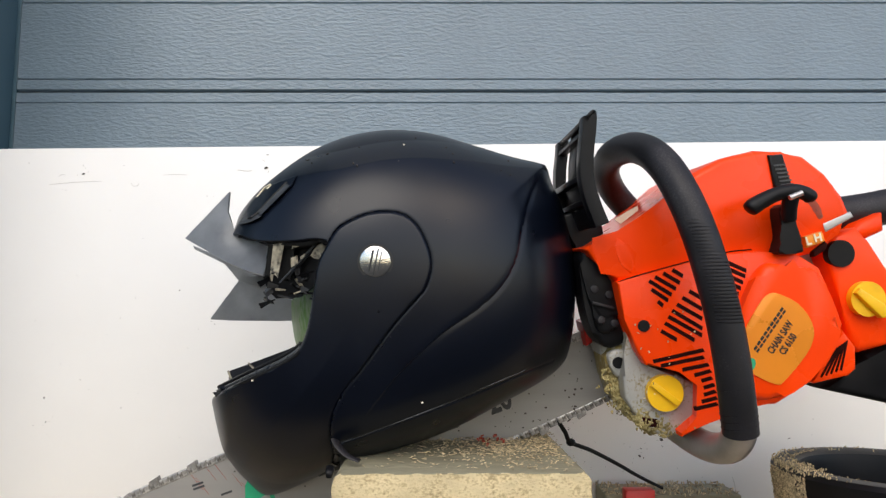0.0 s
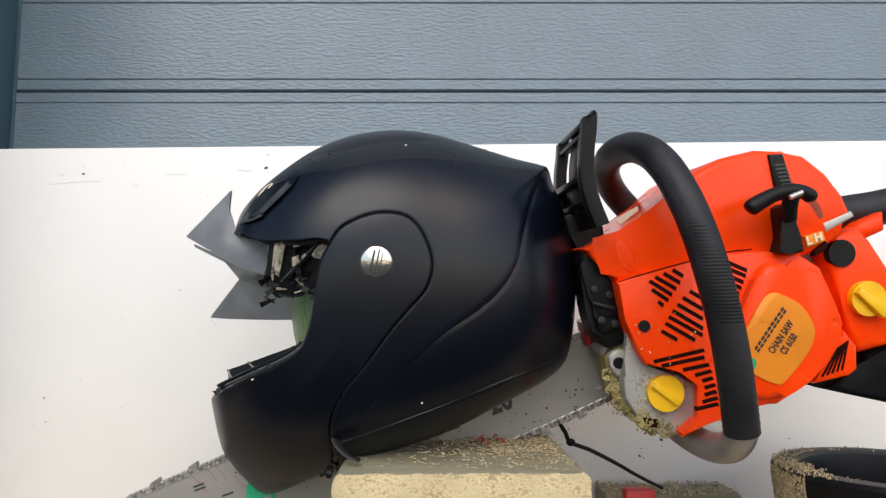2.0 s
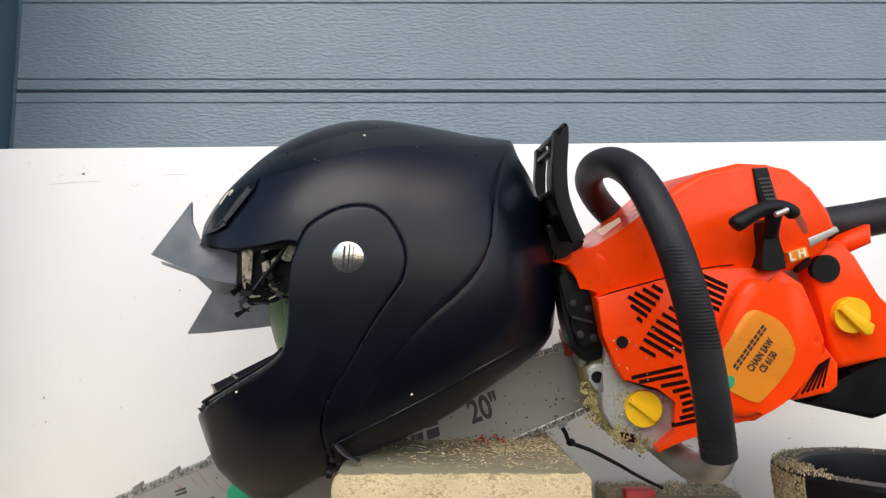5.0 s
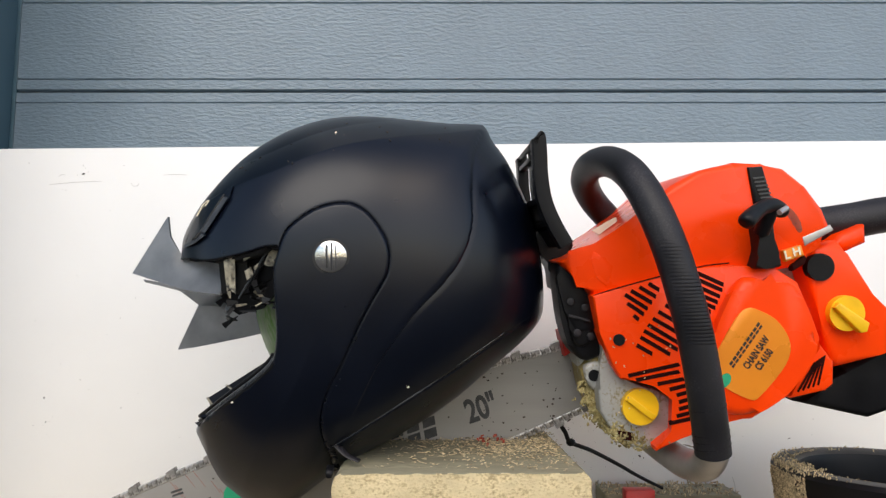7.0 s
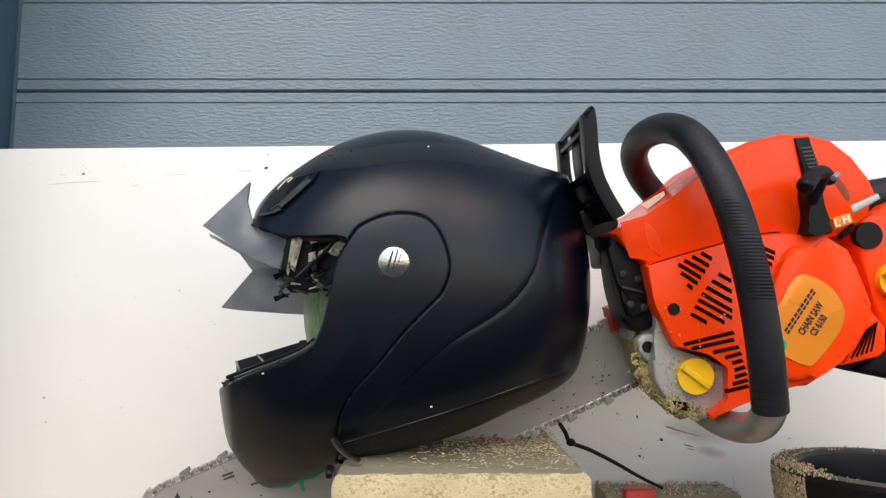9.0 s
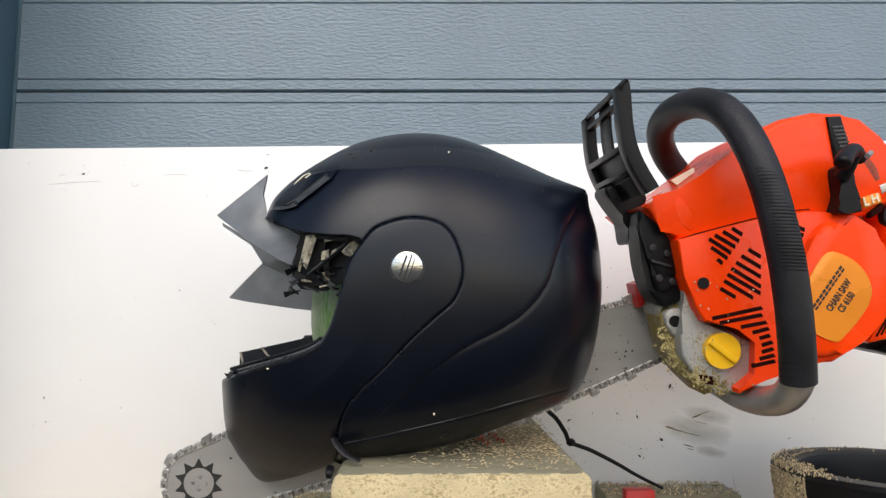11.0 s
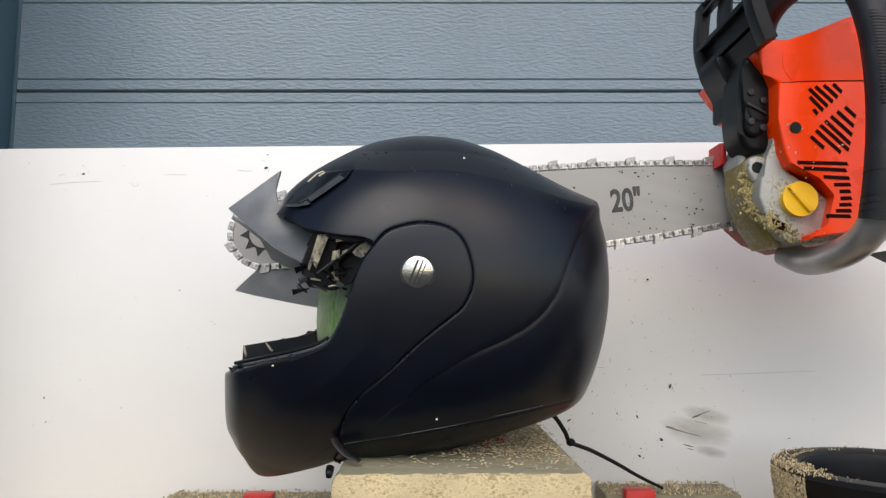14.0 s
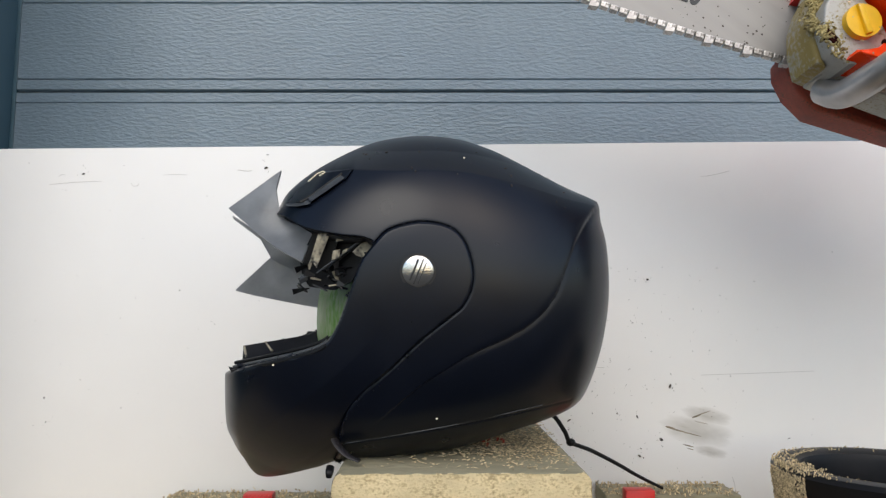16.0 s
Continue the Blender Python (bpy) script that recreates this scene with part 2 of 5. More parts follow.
def inside(pts, poly):
    """Which of an array of points lie in the polygon."""
    pts, poly = np.asarray(pts, float), np.asarray(poly, float)
    hit = np.zeros(len(pts), bool)
    x, y = pts[:, 0], pts[:, 1]
    for (xi, yi), (xj, yj) in zip(poly[:, :2], np.roll(poly[:, :2], 1, 0)):
        if yi != yj:
            hit ^= ((yi > y) != (yj > y)) & (x < (xj - xi) * (y - yi) / (yj - yi) + xi)
    return hit


def shards(rows):
    """Many small flat chips as one bmesh: rows of (place, turn, size)."""
    bm = bmesh.new()
    verts, faces = [], []
    for c, e, s in rows:
        m = Matrix.LocRotScale(c, Euler(e), s)
        k = len(verts)
        verts += [m @ Vector(p) for p in ((-0.5, -0.5, -0.5), (0.5, -0.5, -0.5), (0.5, 0.5, -0.5), (-0.5, 0.5, -0.5), (-0.5, -0.5, 0.5), (0.5, -0.5, 0.5), (0.5, 0.5, 0.5), (-0.5, 0.5, 0.5))]
        faces += [[k + i for i in f] for f in ((3, 2, 1, 0), (4, 5, 6, 7), (0, 1, 5, 4), (1, 2, 6, 5), (2, 3, 7, 6), (3, 0, 4, 7))]
    me = bpy.data.meshes.new("chips")
    me.from_pydata(verts, [], faces)
    bm.from_mesh(me)
    bpy.data.meshes.remove(me)
    return bm


def nearest_on(pts, poly, closed=True):
    """For arrays of points: distance to a polyline and the nearest point on it."""
    a = np.array(poly, float)[:, :2]
    b = np.roll(a, -1, 0)
    if not closed:
        a, b = a[:-1], b[:-1]
    d, best, near = b - a, np.full(len(pts), 1e9), np.array(pts, float)
    for p0, e in zip(a, d):
        t = np.clip(((pts - p0) @ e) / max(e @ e, 1e-12), 0, 1)
        q = p0 + t[:, None] * e
        r = np.linalg.norm(pts - q, axis=1)
        m = r < best
        best[m], near[m] = r[m], q[m]
    return best, near


# ---- the setting ----
# unseen ground, made dark so the helmet's lower half reflects little light
part("ground", box(-40, 40, -40, 40, -0.9, -0.8), M_GROUND)
tagged(bpy.data.objects["ground"], "unseen ground before the garage, assumed asphalt, kept dark to cut bounce light", "ground", kind="structure")
DOOR_Y = 1.02
wall = thing("wall_garage", pose(0, DOOR_Y, 0), "pale rendered garage wall around the door", "wall", kind="structure")
part("wall_left", box(-6, -0.95, 0.0, 0.25, -0.8, 3.2), M_WALL, wall)
part("wall_right", box(1.9, 6, 0.0, 0.25, -0.8, 3.2), M_WALL, wall)
part("lintel", box(-0.95, 1.9, 0.0, 0.25, 1.72, 3.2), M_WALL, wall)
# jamb's forward reach is added, out of view, to darken the door's left
part("jamb", box(-0.95, -0.664, -0.36, 0.2, -0.8, 1.72, 0.004), M_JAMB, wall, "blue-grey painted door jamb, extended unseen to darken the door")
part("seal", box(-0.664, -0.6575, 0.001, 0.05, -0.8, 1.72, 0.001), M_JAMB, wall, "dark door seal")


def garage_door():
    door = thing("door_1", pose(0, DOOR_Y, 0), "blue-grey sectional garage door with embossed stucco-grain panels and horizontal grooves", "garage door", kind="structure")
    pitch, seam, groove, back = 0.16, 0.607, 0.0185, 0.03
    for i in range(-8, 7):
        z0, z1 = seam + i * pitch, seam + (i + 1) * pitch
        bm = bmesh.new()
        g, w = 0.0022, 0.0016
        prof = [(back, z0 + 0.001), (0.004, z0 + 0.001), (0.0, z0 + 0.003), (0.0, z0 + groove - w), (g, z0 + groove), (0.0, z0 + groove + w),
                (0.0, z1 - groove - w), (g, z1 - groove), (0.0, z1 - groove + w), (0.0, z1 - 0.003), (0.004, z1 - 0.001), (back, z1 - 0.001)]
        ends = [[bm.verts.new((x, y, z)) for y, z in prof] for x in (-0.656, 1.9)]
        for k in range(len(prof)):
            j = (k + 1) % len(prof)
            bm.faces.new((ends[0][k], ends[0][j], ends[1][j], ends[1][k]))
        for e in ends:
            bm.faces.new(e)
        part("panel", bm, M_DOOR, door, smooth=False)
    part("core", box(-0.656, 1.9, back - 0.004, back + 0.02, -0.78, 1.72), M_BLACK, door, "dark gap behind the panels")


garage_door()

bench = thing("workbench", pose(0, 0, 0), "plywood workbench in front of the garage door", "workbench")
part("tabletop", box(-0.655, 1.0, 0.49, 0.96, -0.03, 0.0, 0.002), M_BENCH, bench)
for x in (-0.6, 0.92):
    for y in (0.54, 0.9):
        part("leg", box(x - 0.035, x + 0.035, y - 0.035, y + 0.035, -0.8, -0.03, 0.003), M_BENCH, bench)

BOARD_Y = 0.87
bm = box(-0.655, 0.98, BOARD_Y, BOARD_Y + 0.018, 0.0, 0.484, 0.0012)
for v in bm.verts:
    if v.co.z > 0.4:
        v.co.z += 0.0096 * v.co.x      # sawn slightly out of square
board = part("backboard", bm, M_BOARD)
tagged(board, "white melamine board speckled with sawdust, upright on the bench", "board")


def wooden_block():
    b = thing("wooden_block", pose(0.0145, 0.524, 0.0, 0, 0, 1.0), "squat wooden block with pale sawn end and weathered top", "wood block")
    bm = box(-0.098, 0.098, 0, 0.29, 0, 0.144)
    es = [e for e in bm.edges if abs(e.verts[0].co.x - e.verts[1].co.x) < 1e-5 and abs(e.verts[0].co.z - e.verts[1].co.z) < 1e-5 and e.verts[0].co.z > 0.1]
    bmesh.ops.bevel(bm, geom=es, offset=0.007, segments=2, profile=0.4, affect="EDGES")
    bmesh.ops.subdivide_edges(bm, edges=[e for e in bm.edges if e.calc_length() > 0.1], cuts=40, use_grid_fill=True)
    front = [e for e in bm.edges if all(v.co.y < 1e-5 for v in e.verts) and len(e.link_faces) == 2 and any(f.normal.y > -0.5 for f in e.link_faces)]
    bmesh.ops.bevel(bm, geom=front, offset=0.0009, segments=1, profile=0.5, affect="EDGES")
    bm.normal_update()
    rng = random.Random(9)
    for v in bm.verts:
        n = v.normal
        worn = 1.0 if v.co.y < 0.0015 and (v.co.z > 0.142 or abs(v.co.x) > 0.096) else 0.35
        v.co -= n * rng.uniform(0, 0.0014) * worn
    bm.normal_update()
    for f in bm.faces:
        f.material_index = 0 if f.normal.y < -0.6 else 1
    part("block", bm, [M_WOOD, M_WOODTOP], b)


wooden_block()


# ---- the helmet ----
HD = Drawing(740, 545, 0.64)
HK = 0.64 / LENS
H_OUT = smooth_loop([(499, 374), (518, 342), (556, 310), (600, 283), (650, 259), (700, 247), (752, 243), (810, 249), (870, 268), (940, 303), (1000, 334), (1046, 354),
                     (1056, 362), (1058, 390), (1067, 430), (1071, 490), (1068, 550), (1055, 620), (1035, 680), (1016, 708), (975, 728), (900, 750), (830, 772), (760, 786),
                     (680, 794), (610, 800), (560, 818), (466, 841), (434, 802), (418, 770), (409, 740), (411, 655), (412, 590), (425, 490), (458, 415)], 6)
H_CHIN = smooth_loop([(664, 428), (690, 405), (745, 392), (795, 401), (822, 425), (836, 465), (837, 505), (820, 543), (790, 568), (745, 604), (690, 656), (640, 700),
                      (612, 738), (602, 772), (600, 812)], 6, closed=False) + [np.array(p, float) for p in ((560, 840), (440, 870), (380, 800), (380, 654))] + smooth_loop(
                     [(405, 656), (470, 641), (535, 627), (572, 610), (594, 580), (614, 530), (637, 465), (664, 428)], 6, closed=False)[:-1]
H_HOLE = [np.array(p, float) for p in ((370, 656), (370, 380), (490, 380))] + smooth_loop([(500, 380), (540, 403), (600, 415), (640, 419), (664, 428)], 5, closed=False) + smooth_loop(
    [(664, 428), (637, 465), (614, 530), (594, 580), (572, 610), (535, 627), (470, 641), (405, 656)], 6, closed=False)[1:]
H_REAR = smooth_loop([(1052, 372), (1028, 410), (1005, 465), (985, 520), (950, 565), (900, 598), (840, 625), (780, 660), (735, 690)], 5, closed=False)
H_RIDGE = smooth_loop([(628, 300), (700, 303), (780, 302), (850, 310), (930, 330), (1000, 352), (1050, 364)], 5, closed=False)
H_TRIM = smooth_loop([(600, 786), (700, 772), (800, 755), (900, 735), (1010, 708)], 5, closed=False)
H_CREASE = smooth_loop([(690, 560), (640, 622), (585, 672), (520, 720), (465, 762), (428, 794)], 5, closed=False)
H_WIDE = 0.122


def flat(pts):
    """Takes lines seen on the bulging near side back to the middle plane of the drawing."""
    raw = np.array([p[:2] for p in pts], float)
    out = raw.copy()
    for k in range(8):
        y = helmet_height(out, np.clip(outline_fraction(out, (740.0, 545.0), H_OUT), 0, 1))
        out = np.array((784.0, 441.0)) + (raw - np.array((784.0, 441.0))) * ((0.64 - y) / 0.64)[:, None]
    return [p for p in out]


def helmet_height(uv, outline_r):
    return H_WIDE * np.clip(1 - outline_r ** 2.7, 0, 1) ** (1 / 2.05)


def outline_fraction(uv, centre, poly):
    """How far each point lies from the centre towards the outline, 0 to 1."""
    poly = np.array(poly)
    ang = np.arctan2(poly[:, 1] - centre[1], poly[:, 0] - centre[0])
    rad = np.hypot(poly[:, 1] - centre[1], poly[:, 0] - centre[0])
    o = np.argsort(ang)
    a = np.arctan2(uv[:, 1] - centre[1], uv[:, 0] - centre[0])
    turn = np.linspace(-math.pi, math.pi, 360, endpoint=False)
    even = np.interp(turn, ang[o], rad[o], period=math.tau)
    bell = np.exp(-0.5 * (np.arange(-60, 61) / 20.0) ** 2)
    soft = np.convolve(np.concatenate((even[-60:], even, even[:60])), bell / bell.sum(), "valid")
    far = np.hypot(uv[:, 1] - centre[1], uv[:, 0] - centre[0])
    true = far / np.interp(a, ang[o], rad[o], period=math.tau)
    w = np.clip(true, 0, 1) ** 5
    return true * w + far / np.interp(a, turn, soft, period=math.tau) * (1 - w)


H_CHIN, H_HOLE, H_REAR, H_RIDGE, H_TRIM, H_CREASE = (flat(p) for p in (H_CHIN, H_HOLE, H_REAR, H_RIDGE, H_TRIM, H_CREASE))


def helmet_side(uv, raised=True):
    """The shell's half width over each point of the side drawing, with its creases, ridge and raised chin bar."""
    c = (740.0, 545.0)
    y = helmet_height(uv, np.clip(outline_fraction(uv, c, H_OUT), 0, 1))
    rim = np.clip(y / 0.05, 0, 1)
    chin = inside(uv, H_CHIN)
    d, _ = nearest_on(uv, H_CHIN)
    step = np.where(chin, -0.0006 + 0.0026 * np.clip(d / 3.5, 0, 1) if raised else -0.0014, -0.0006 * np.clip(1 - d / 3, 0, 1))
    y = y + step * rim
    d, q = nearest_on(uv, H_REAR, closed=False)
    below = np.clip((uv[:, 1] - q[:, 1]) + 0.9 * (uv[:, 0] - q[:, 0]), 0, None) > 0
    y = y - np.where(below & (d < 90), 0.0012 * np.clip(1 - d / 90, 0, 1), 0) * rim - 0.0007 * np.clip(1 - d / 9, 0, 1) ** 1.5 * np.clip((uv[:, 0] - 720) / 120, 0.15, 1) * rim
    d, q = nearest_on(uv, H_RIDGE, closed=False)
    above = uv[:, 1] < q[:, 1]
    y = y - np.where(above, 0.0085 * np.clip(d / 38, 0, 1), 0) * np.clip(y / 0.03, 0, 1) * np.clip((uv[:, 0] - 560) / 90, 0, 1)
    d, q = nearest_on(uv, H_CREASE, closed=False)
    under = (uv[:, 1] - q[:, 1]) + (uv[:, 0] - q[:, 0]) > 0
    fade = np.clip((700 - uv[:, 0]) / 60, 0, 1)
    y = y - np.where(under & chin, 0.008 * np.clip(d / 80, 0, 1), 0) * fade * rim
    d, _ = nearest_on(uv, H_TRIM, closed=False)
    y = y - 0.0012 * np.clip(1 - d / 2.5, 0, 1) * rim
    return np.clip(y, 0, None)


def helmet_mesh(kind, scale=1.0, sides=(-1, 1), rings=190, spokes=720):
    c = np.array((740.0, 545.0))
    dense = np.array(H_OUT)
    ang = np.arctan2(dense[:, 1] - c[1], dense[:, 0] - c[0])
    rad = np.hypot(dense[:, 1] - c[1], dense[:, 0] - c[0])
    o = np.argsort(ang)
    th = -math.pi + (np.arange(spokes) + 0.5) / spokes * math.tau
    edge = np.interp(th, ang[o], rad[o], period=math.tau)
    s = np.arange(1, rings + 1) / rings
    rr = 0.8 * s + 0.2 * np.sin(s * math.pi / 2)
    rr = np.where(s > 0.85, 1 - (1 - rr) ** 1.0, rr)
    uv = np.concatenate([c + (edge * r)[:, None] * np.stack([np.cos(th), np.sin(th)], 1) for r in rr])
    for line, closed in ((H_CHIN, True), (H_HOLE, True)):
        d, q = nearest_on(uv[:-spokes], line, closed)
        m = d < np.maximum(0.9 if rings > 100 else 3, 0.55 * np.hypot(*(uv[:-spokes] - c).T) * math.tau / spokes)
        uv[:-spokes][m] = q[m]
    y = helmet_side(uv, kind == "chin") * scale
    d_chin, d_hole = nearest_on(uv, H_CHIN)[0], nearest_on(uv, H_HOLE)[0]
    in_chin, in_hole = inside(uv, H_CHIN), inside(uv, H_HOLE)
    good = {"chin": in_chin & (d_chin > 0.3), "shell": ~in_chin | (d_chin < 9), "liner": np.ones(len(uv), bool)}[kind].reshape(rings, spokes)
    bad = (in_hole & (d_hole > 0.3)).reshape(rings, spokes)
    good, bad = good | np.roll(good, -1, 1), bad | np.roll(bad, -1, 1)
    y[-spokes:] = 0
    kept = (good[:-1] | good[1:]) & ~(bad[:-1] | bad[1:])
    hub = np.nonzero(good[0] & ~bad[0])[0]
    ring, spoke = np.nonzero(kept)
    after = (spoke + 1) % spokes
    verts, faces = [], []
    for s in sides:
        k0 = len(verts)
        verts += np.stack([(uv[:, 0] - c[0]) * HK * scale, s * y, (c[1] - uv[:, 1]) * HK * scale], 1).tolist() + [[0, s * H_WIDE * scale, 0]]
        faces += (np.stack([ring * spokes + spoke, ring * spokes + after, (ring + 1) * spokes + after, (ring + 1) * spokes + spoke], 1) + k0).tolist()
        faces += [[k0 + len(uv), k0 + int(k), k0 + (int(k) + 1) % spokes] for k in hub]
    me = bpy.data.meshes.new("helmet")
    me.from_pydata(verts, [], faces)
    bm = bmesh.new()
    bm.from_mesh(me)
    bpy.data.meshes.remove(me)
    bmesh.ops.delete(bm, geom=[v for v in bm.verts if not v.link_faces], context="VERTS")
    bmesh.ops.remove_doubles(bm, verts=bm.verts, dist=1e-5)
    return bm


def thicken(ob, depth):
    mod = ob.modifiers.new("thickness", "SOLIDIFY")
    mod.thickness, mod.offset = depth, -1
    return ob


def on_side(u, v, lift=0.0):
    u, v = flat([(u, v)])[0]
    y = float(helmet_side(np.array([[u, v]]))[0])
    return Vector((float(u - 740) * HK, -y - lift, float(545 - v) * HK))


def plate(pts, thick, bm=None):
    """A thin curved plate over a fan of 3D points given as two matching edges."""
    bm = bm or bmesh.new()
    a, b = pts
    rows = []
    for p, q in zip(a, b):
        p, q = Vector(p), Vector(q)
        rows.append([bm.verts.new(p.lerp(q, k / 6)) for k in range(7)])
    fs = []
    for r, s in zip(rows, rows[1:]):
        for k in range(6):
            fs.append(bm.faces.new((r[k], r[k + 1], s[k + 1], s[k])))
    bmesh.ops.recalc_face_normals(bm, faces=fs)
    bmesh.ops.solidify(bm, geom=fs, thickness=thick)
    return bm


def helmet():
    h = thing("motorcycle_helmet", HD.rest(), "matte black flip-up motorcycle helmet with a smashed visor, on the block", "helmet")
    shell = part("shell", helmet_mesh("shell"), M_SHELL, h, "matte black painted shell")
    thicken(shell, 0.004)
    bar = part("chin_bar", helmet_mesh("chin"), M_SHELL, h, "matte black chin bar with round hinge cover")
    thicken(bar, 0.005)
    liner = part("liner", helmet_mesh("liner", 0.955, rings=30, spokes=120), M_FOAM, h, "dark padded lining")
    thicken(liner, 0.012)
    # hinge screw on both sides
    for s in (-1, 1):
        c = on_side(740, 480)
        bm = bmesh.new()
        ring = []
        for r, y in ((0.0118, -0.001), (0.0118, 0.0016), (0.011, 0.0022), (0.0, 0.0022)):
            ring.append([bm.verts.new((c.x + r * math.cos(k * math.tau / 36), c.y - y, c.z + r * math.sin(k * math.tau / 36))) for k in range(36)] if r else [bm.verts.new((c.x, c.y - y, c.z))])
        for a, b in zip(ring, ring[1:]):
            for k in range(36):
                j = (k + 1) % 36
                bm.faces.new((a[k], a[j], b[j], b[k]) if len(b) > 1 else (a[k], a[j], b[0]))
        cap = part("hinge_screw", bm, M_CHROME, h, "scratched chrome hinge screw")
        g = bmesh.new()
        for off, w in ((0.0006, 0.0005), (-0.0031, 0.0007), (0.0036, 0.0003)):
            m = Matrix.Translation((c.x, c.y - 0.0024, c.z)) @ Matrix.Rotation(radians(22), 4, "Y") @ Matrix.Translation((off, 0, 0)) @ Matrix.Diagonal((2 * w, 0.0008, 0.0205 if abs(off) < 0.001 else 0.017, 1))
            bmesh.ops.create_cube(g, size=1, matrix=m)
        part("slot", g, M_INK, cap, "dark screw slot")
        bm = bmesh.new()
        for k in range(40):
            a0, a1 = k * math.tau / 40, (k + 1) * math.tau / 40
            q = [bm.verts.new((c.x + r * math.cos(a), c.y - 0.0006, c.z + r * math.sin(a))) for r, a in ((0.0117, a0), (0.0138, a0), (0.0138, a1), (0.0117, a1))]
            bm.faces.new(q)
        ring_ob = part("screw_recess", bm, M_INK, h)
        if s == 1:
            for o in (cap, ring_ob, *cap.children):
                o.data.transform(Matrix.Diagonal((1, -1, 1, 1)))
                o.data.flip_normals()
    # brow vent on the near side: a raised wedge with a lip and a slot
    for s in (-1, 1):
        tri = [(506, 358), (528, 338), (556, 317), (590, 305), (625, 300), (613, 317), (580, 340), (548, 361), (530, 365), (508, 366)]
        bm = bmesh.new()
        a, b = [bm.verts.new(on_side(u, v, 0.0025)) for u, v in tri], [bm.verts.new(on_side(u, v, -0.004)) for u, v in tri]
        bm.faces.new(a)
        for k in range(len(tri)):
            bm.faces.new((a[k], a[(k + 1) % len(tri)], b[(k + 1) % len(tri)], b[k]))
        bmesh.ops.triangulate(bm, faces=[f for f in bm.faces if len(f.verts) > 4])
        vent = part("brow_vent", bm, M_SHELL, h, "black plastic brow vent cover")
        lip = bmesh.new()
        for near, far in ((((545, 350), (575, 331), (604, 311)), ((552, 357), (582, 337), (611, 316))), (((508, 361), (528, 360), (545, 355)), ((510, 366), (530, 366), (552, 361)))):
            a = [lip.verts.new(on_side(u, v, 0.0034)) for u, v in near]
            b = [lip.verts.new(on_side(u, v, 0.0038)) for u, v in far]
            for k in range(2):
                lip.faces.new((a[k], a[k + 1], b[k + 1], b[k]))
        lp = part("vent_lip", lip, M_LIP, vent, "grey lip of the vent", smooth=False)
        groove = tube_along([(*on_side(u, v, 0.0028), 0.0009) for u, v in ((506, 360), (528, 358), (544, 352), (576, 329), (606, 308))], 3, 6)
        lg2 = part("vent_slot", groove, M_INK, vent, "dark slot of the vent")
        lg = part("decal", tube_along([(*on_side(u, v, 0.0015), 0.0006) for u, v in ((546, 322), (562, 308), (572, 303), (575, 306), (566, 312))], 1, 6), M_WHITEINK, h, "pale chevron decal")
        if s == 1:
            for o in (vent, lp, lg, lg2):
                o.data.transform(Matrix.Diagonal((1, -1, 1, 1)))
                o.data.flip_normals()

    def hp(u, v, d):
        return HD.at(u, v, d)
    # broken visor: the upper shard sweeps up in front, the lower one hangs below
    up = ([hp(404, 369, 0.60), hp(432, 393, 0.592), hp(455, 412, 0.582), hp(480, 432, 0.572), hp(508, 450, 0.562), hp(534, 463, 0.555)],
          [hp(497, 302, 0.60), hp(488, 336, 0.595), hp(494, 369, 0.588), hp(517, 382, 0.592), hp(538, 397, 0.582), hp(560, 404, 0.575)])
    part("visor_shard", plate(up, 0.0022), M_VISOR, h, "torn grey upper piece of the visor")
    for a, b in (([(537, 464), (546, 467)], [(553, 412), (565, 412)]), ([(560, 474), (580, 480)], [(585, 414), (602, 416)]), ([(588, 470), (612, 440)], [(640, 430), (664, 424)])):
        part("visor_strip", plate(([hp(u, v, 0.551) for u, v in a], [hp(u, v, 0.551) for u, v in b]), 0.003), M_BLACK, h, "black strip of the visor mount")
    mass = ([hp(530, 460, 0.568), hp(552, 416, 0.563), hp(600, 417, 0.558), hp(664, 424, 0.552)], [hp(536, 492, 0.568), hp(548, 508, 0.563), hp(588, 514, 0.558), hp(622, 498, 0.552)])
    part("visor_mount", plate(mass, 0.004), M_BLACK, h, "torn black visor seal")
    part("visor_rod", tube_along([(*hp(561, 483, 0.545), 0.0007), (*hp(600, 455, 0.543), 0.0008), (*hp(640, 426, 0.541), 0.0008), (*hp(668, 420, 0.54), 0.0006)], 4, 6), M_LIP, h, "thin grey edge of the mount")
    low = ([hp(418, 513, 0.668), hp(444, 489, 0.668), hp(481, 455, 0.668), hp(515, 452, 0.668), hp(565, 476, 0.668)],
           [hp(419, 515, 0.668), hp(450, 523, 0.668), hp(490, 531, 0.668), hp(530, 539, 0.668), hp(577, 547, 0.668)])
    part("visor_shard", plate(low, 0.0022), M_VISOR, h, "pointed grey lower piece of the visor")
    back = ([hp(412, 383, 0.64), hp(448, 406, 0.645), hp(500, 436, 0.65), hp(560, 465, 0.65)], [hp(413, 388, 0.64), hp(461, 424, 0.645), hp(481, 459, 0.65), hp(560, 500, 0.65)])
    part("visor_shard", plate(back, 0.0022), M_VISOR, h, "dark grey far piece of the visor")
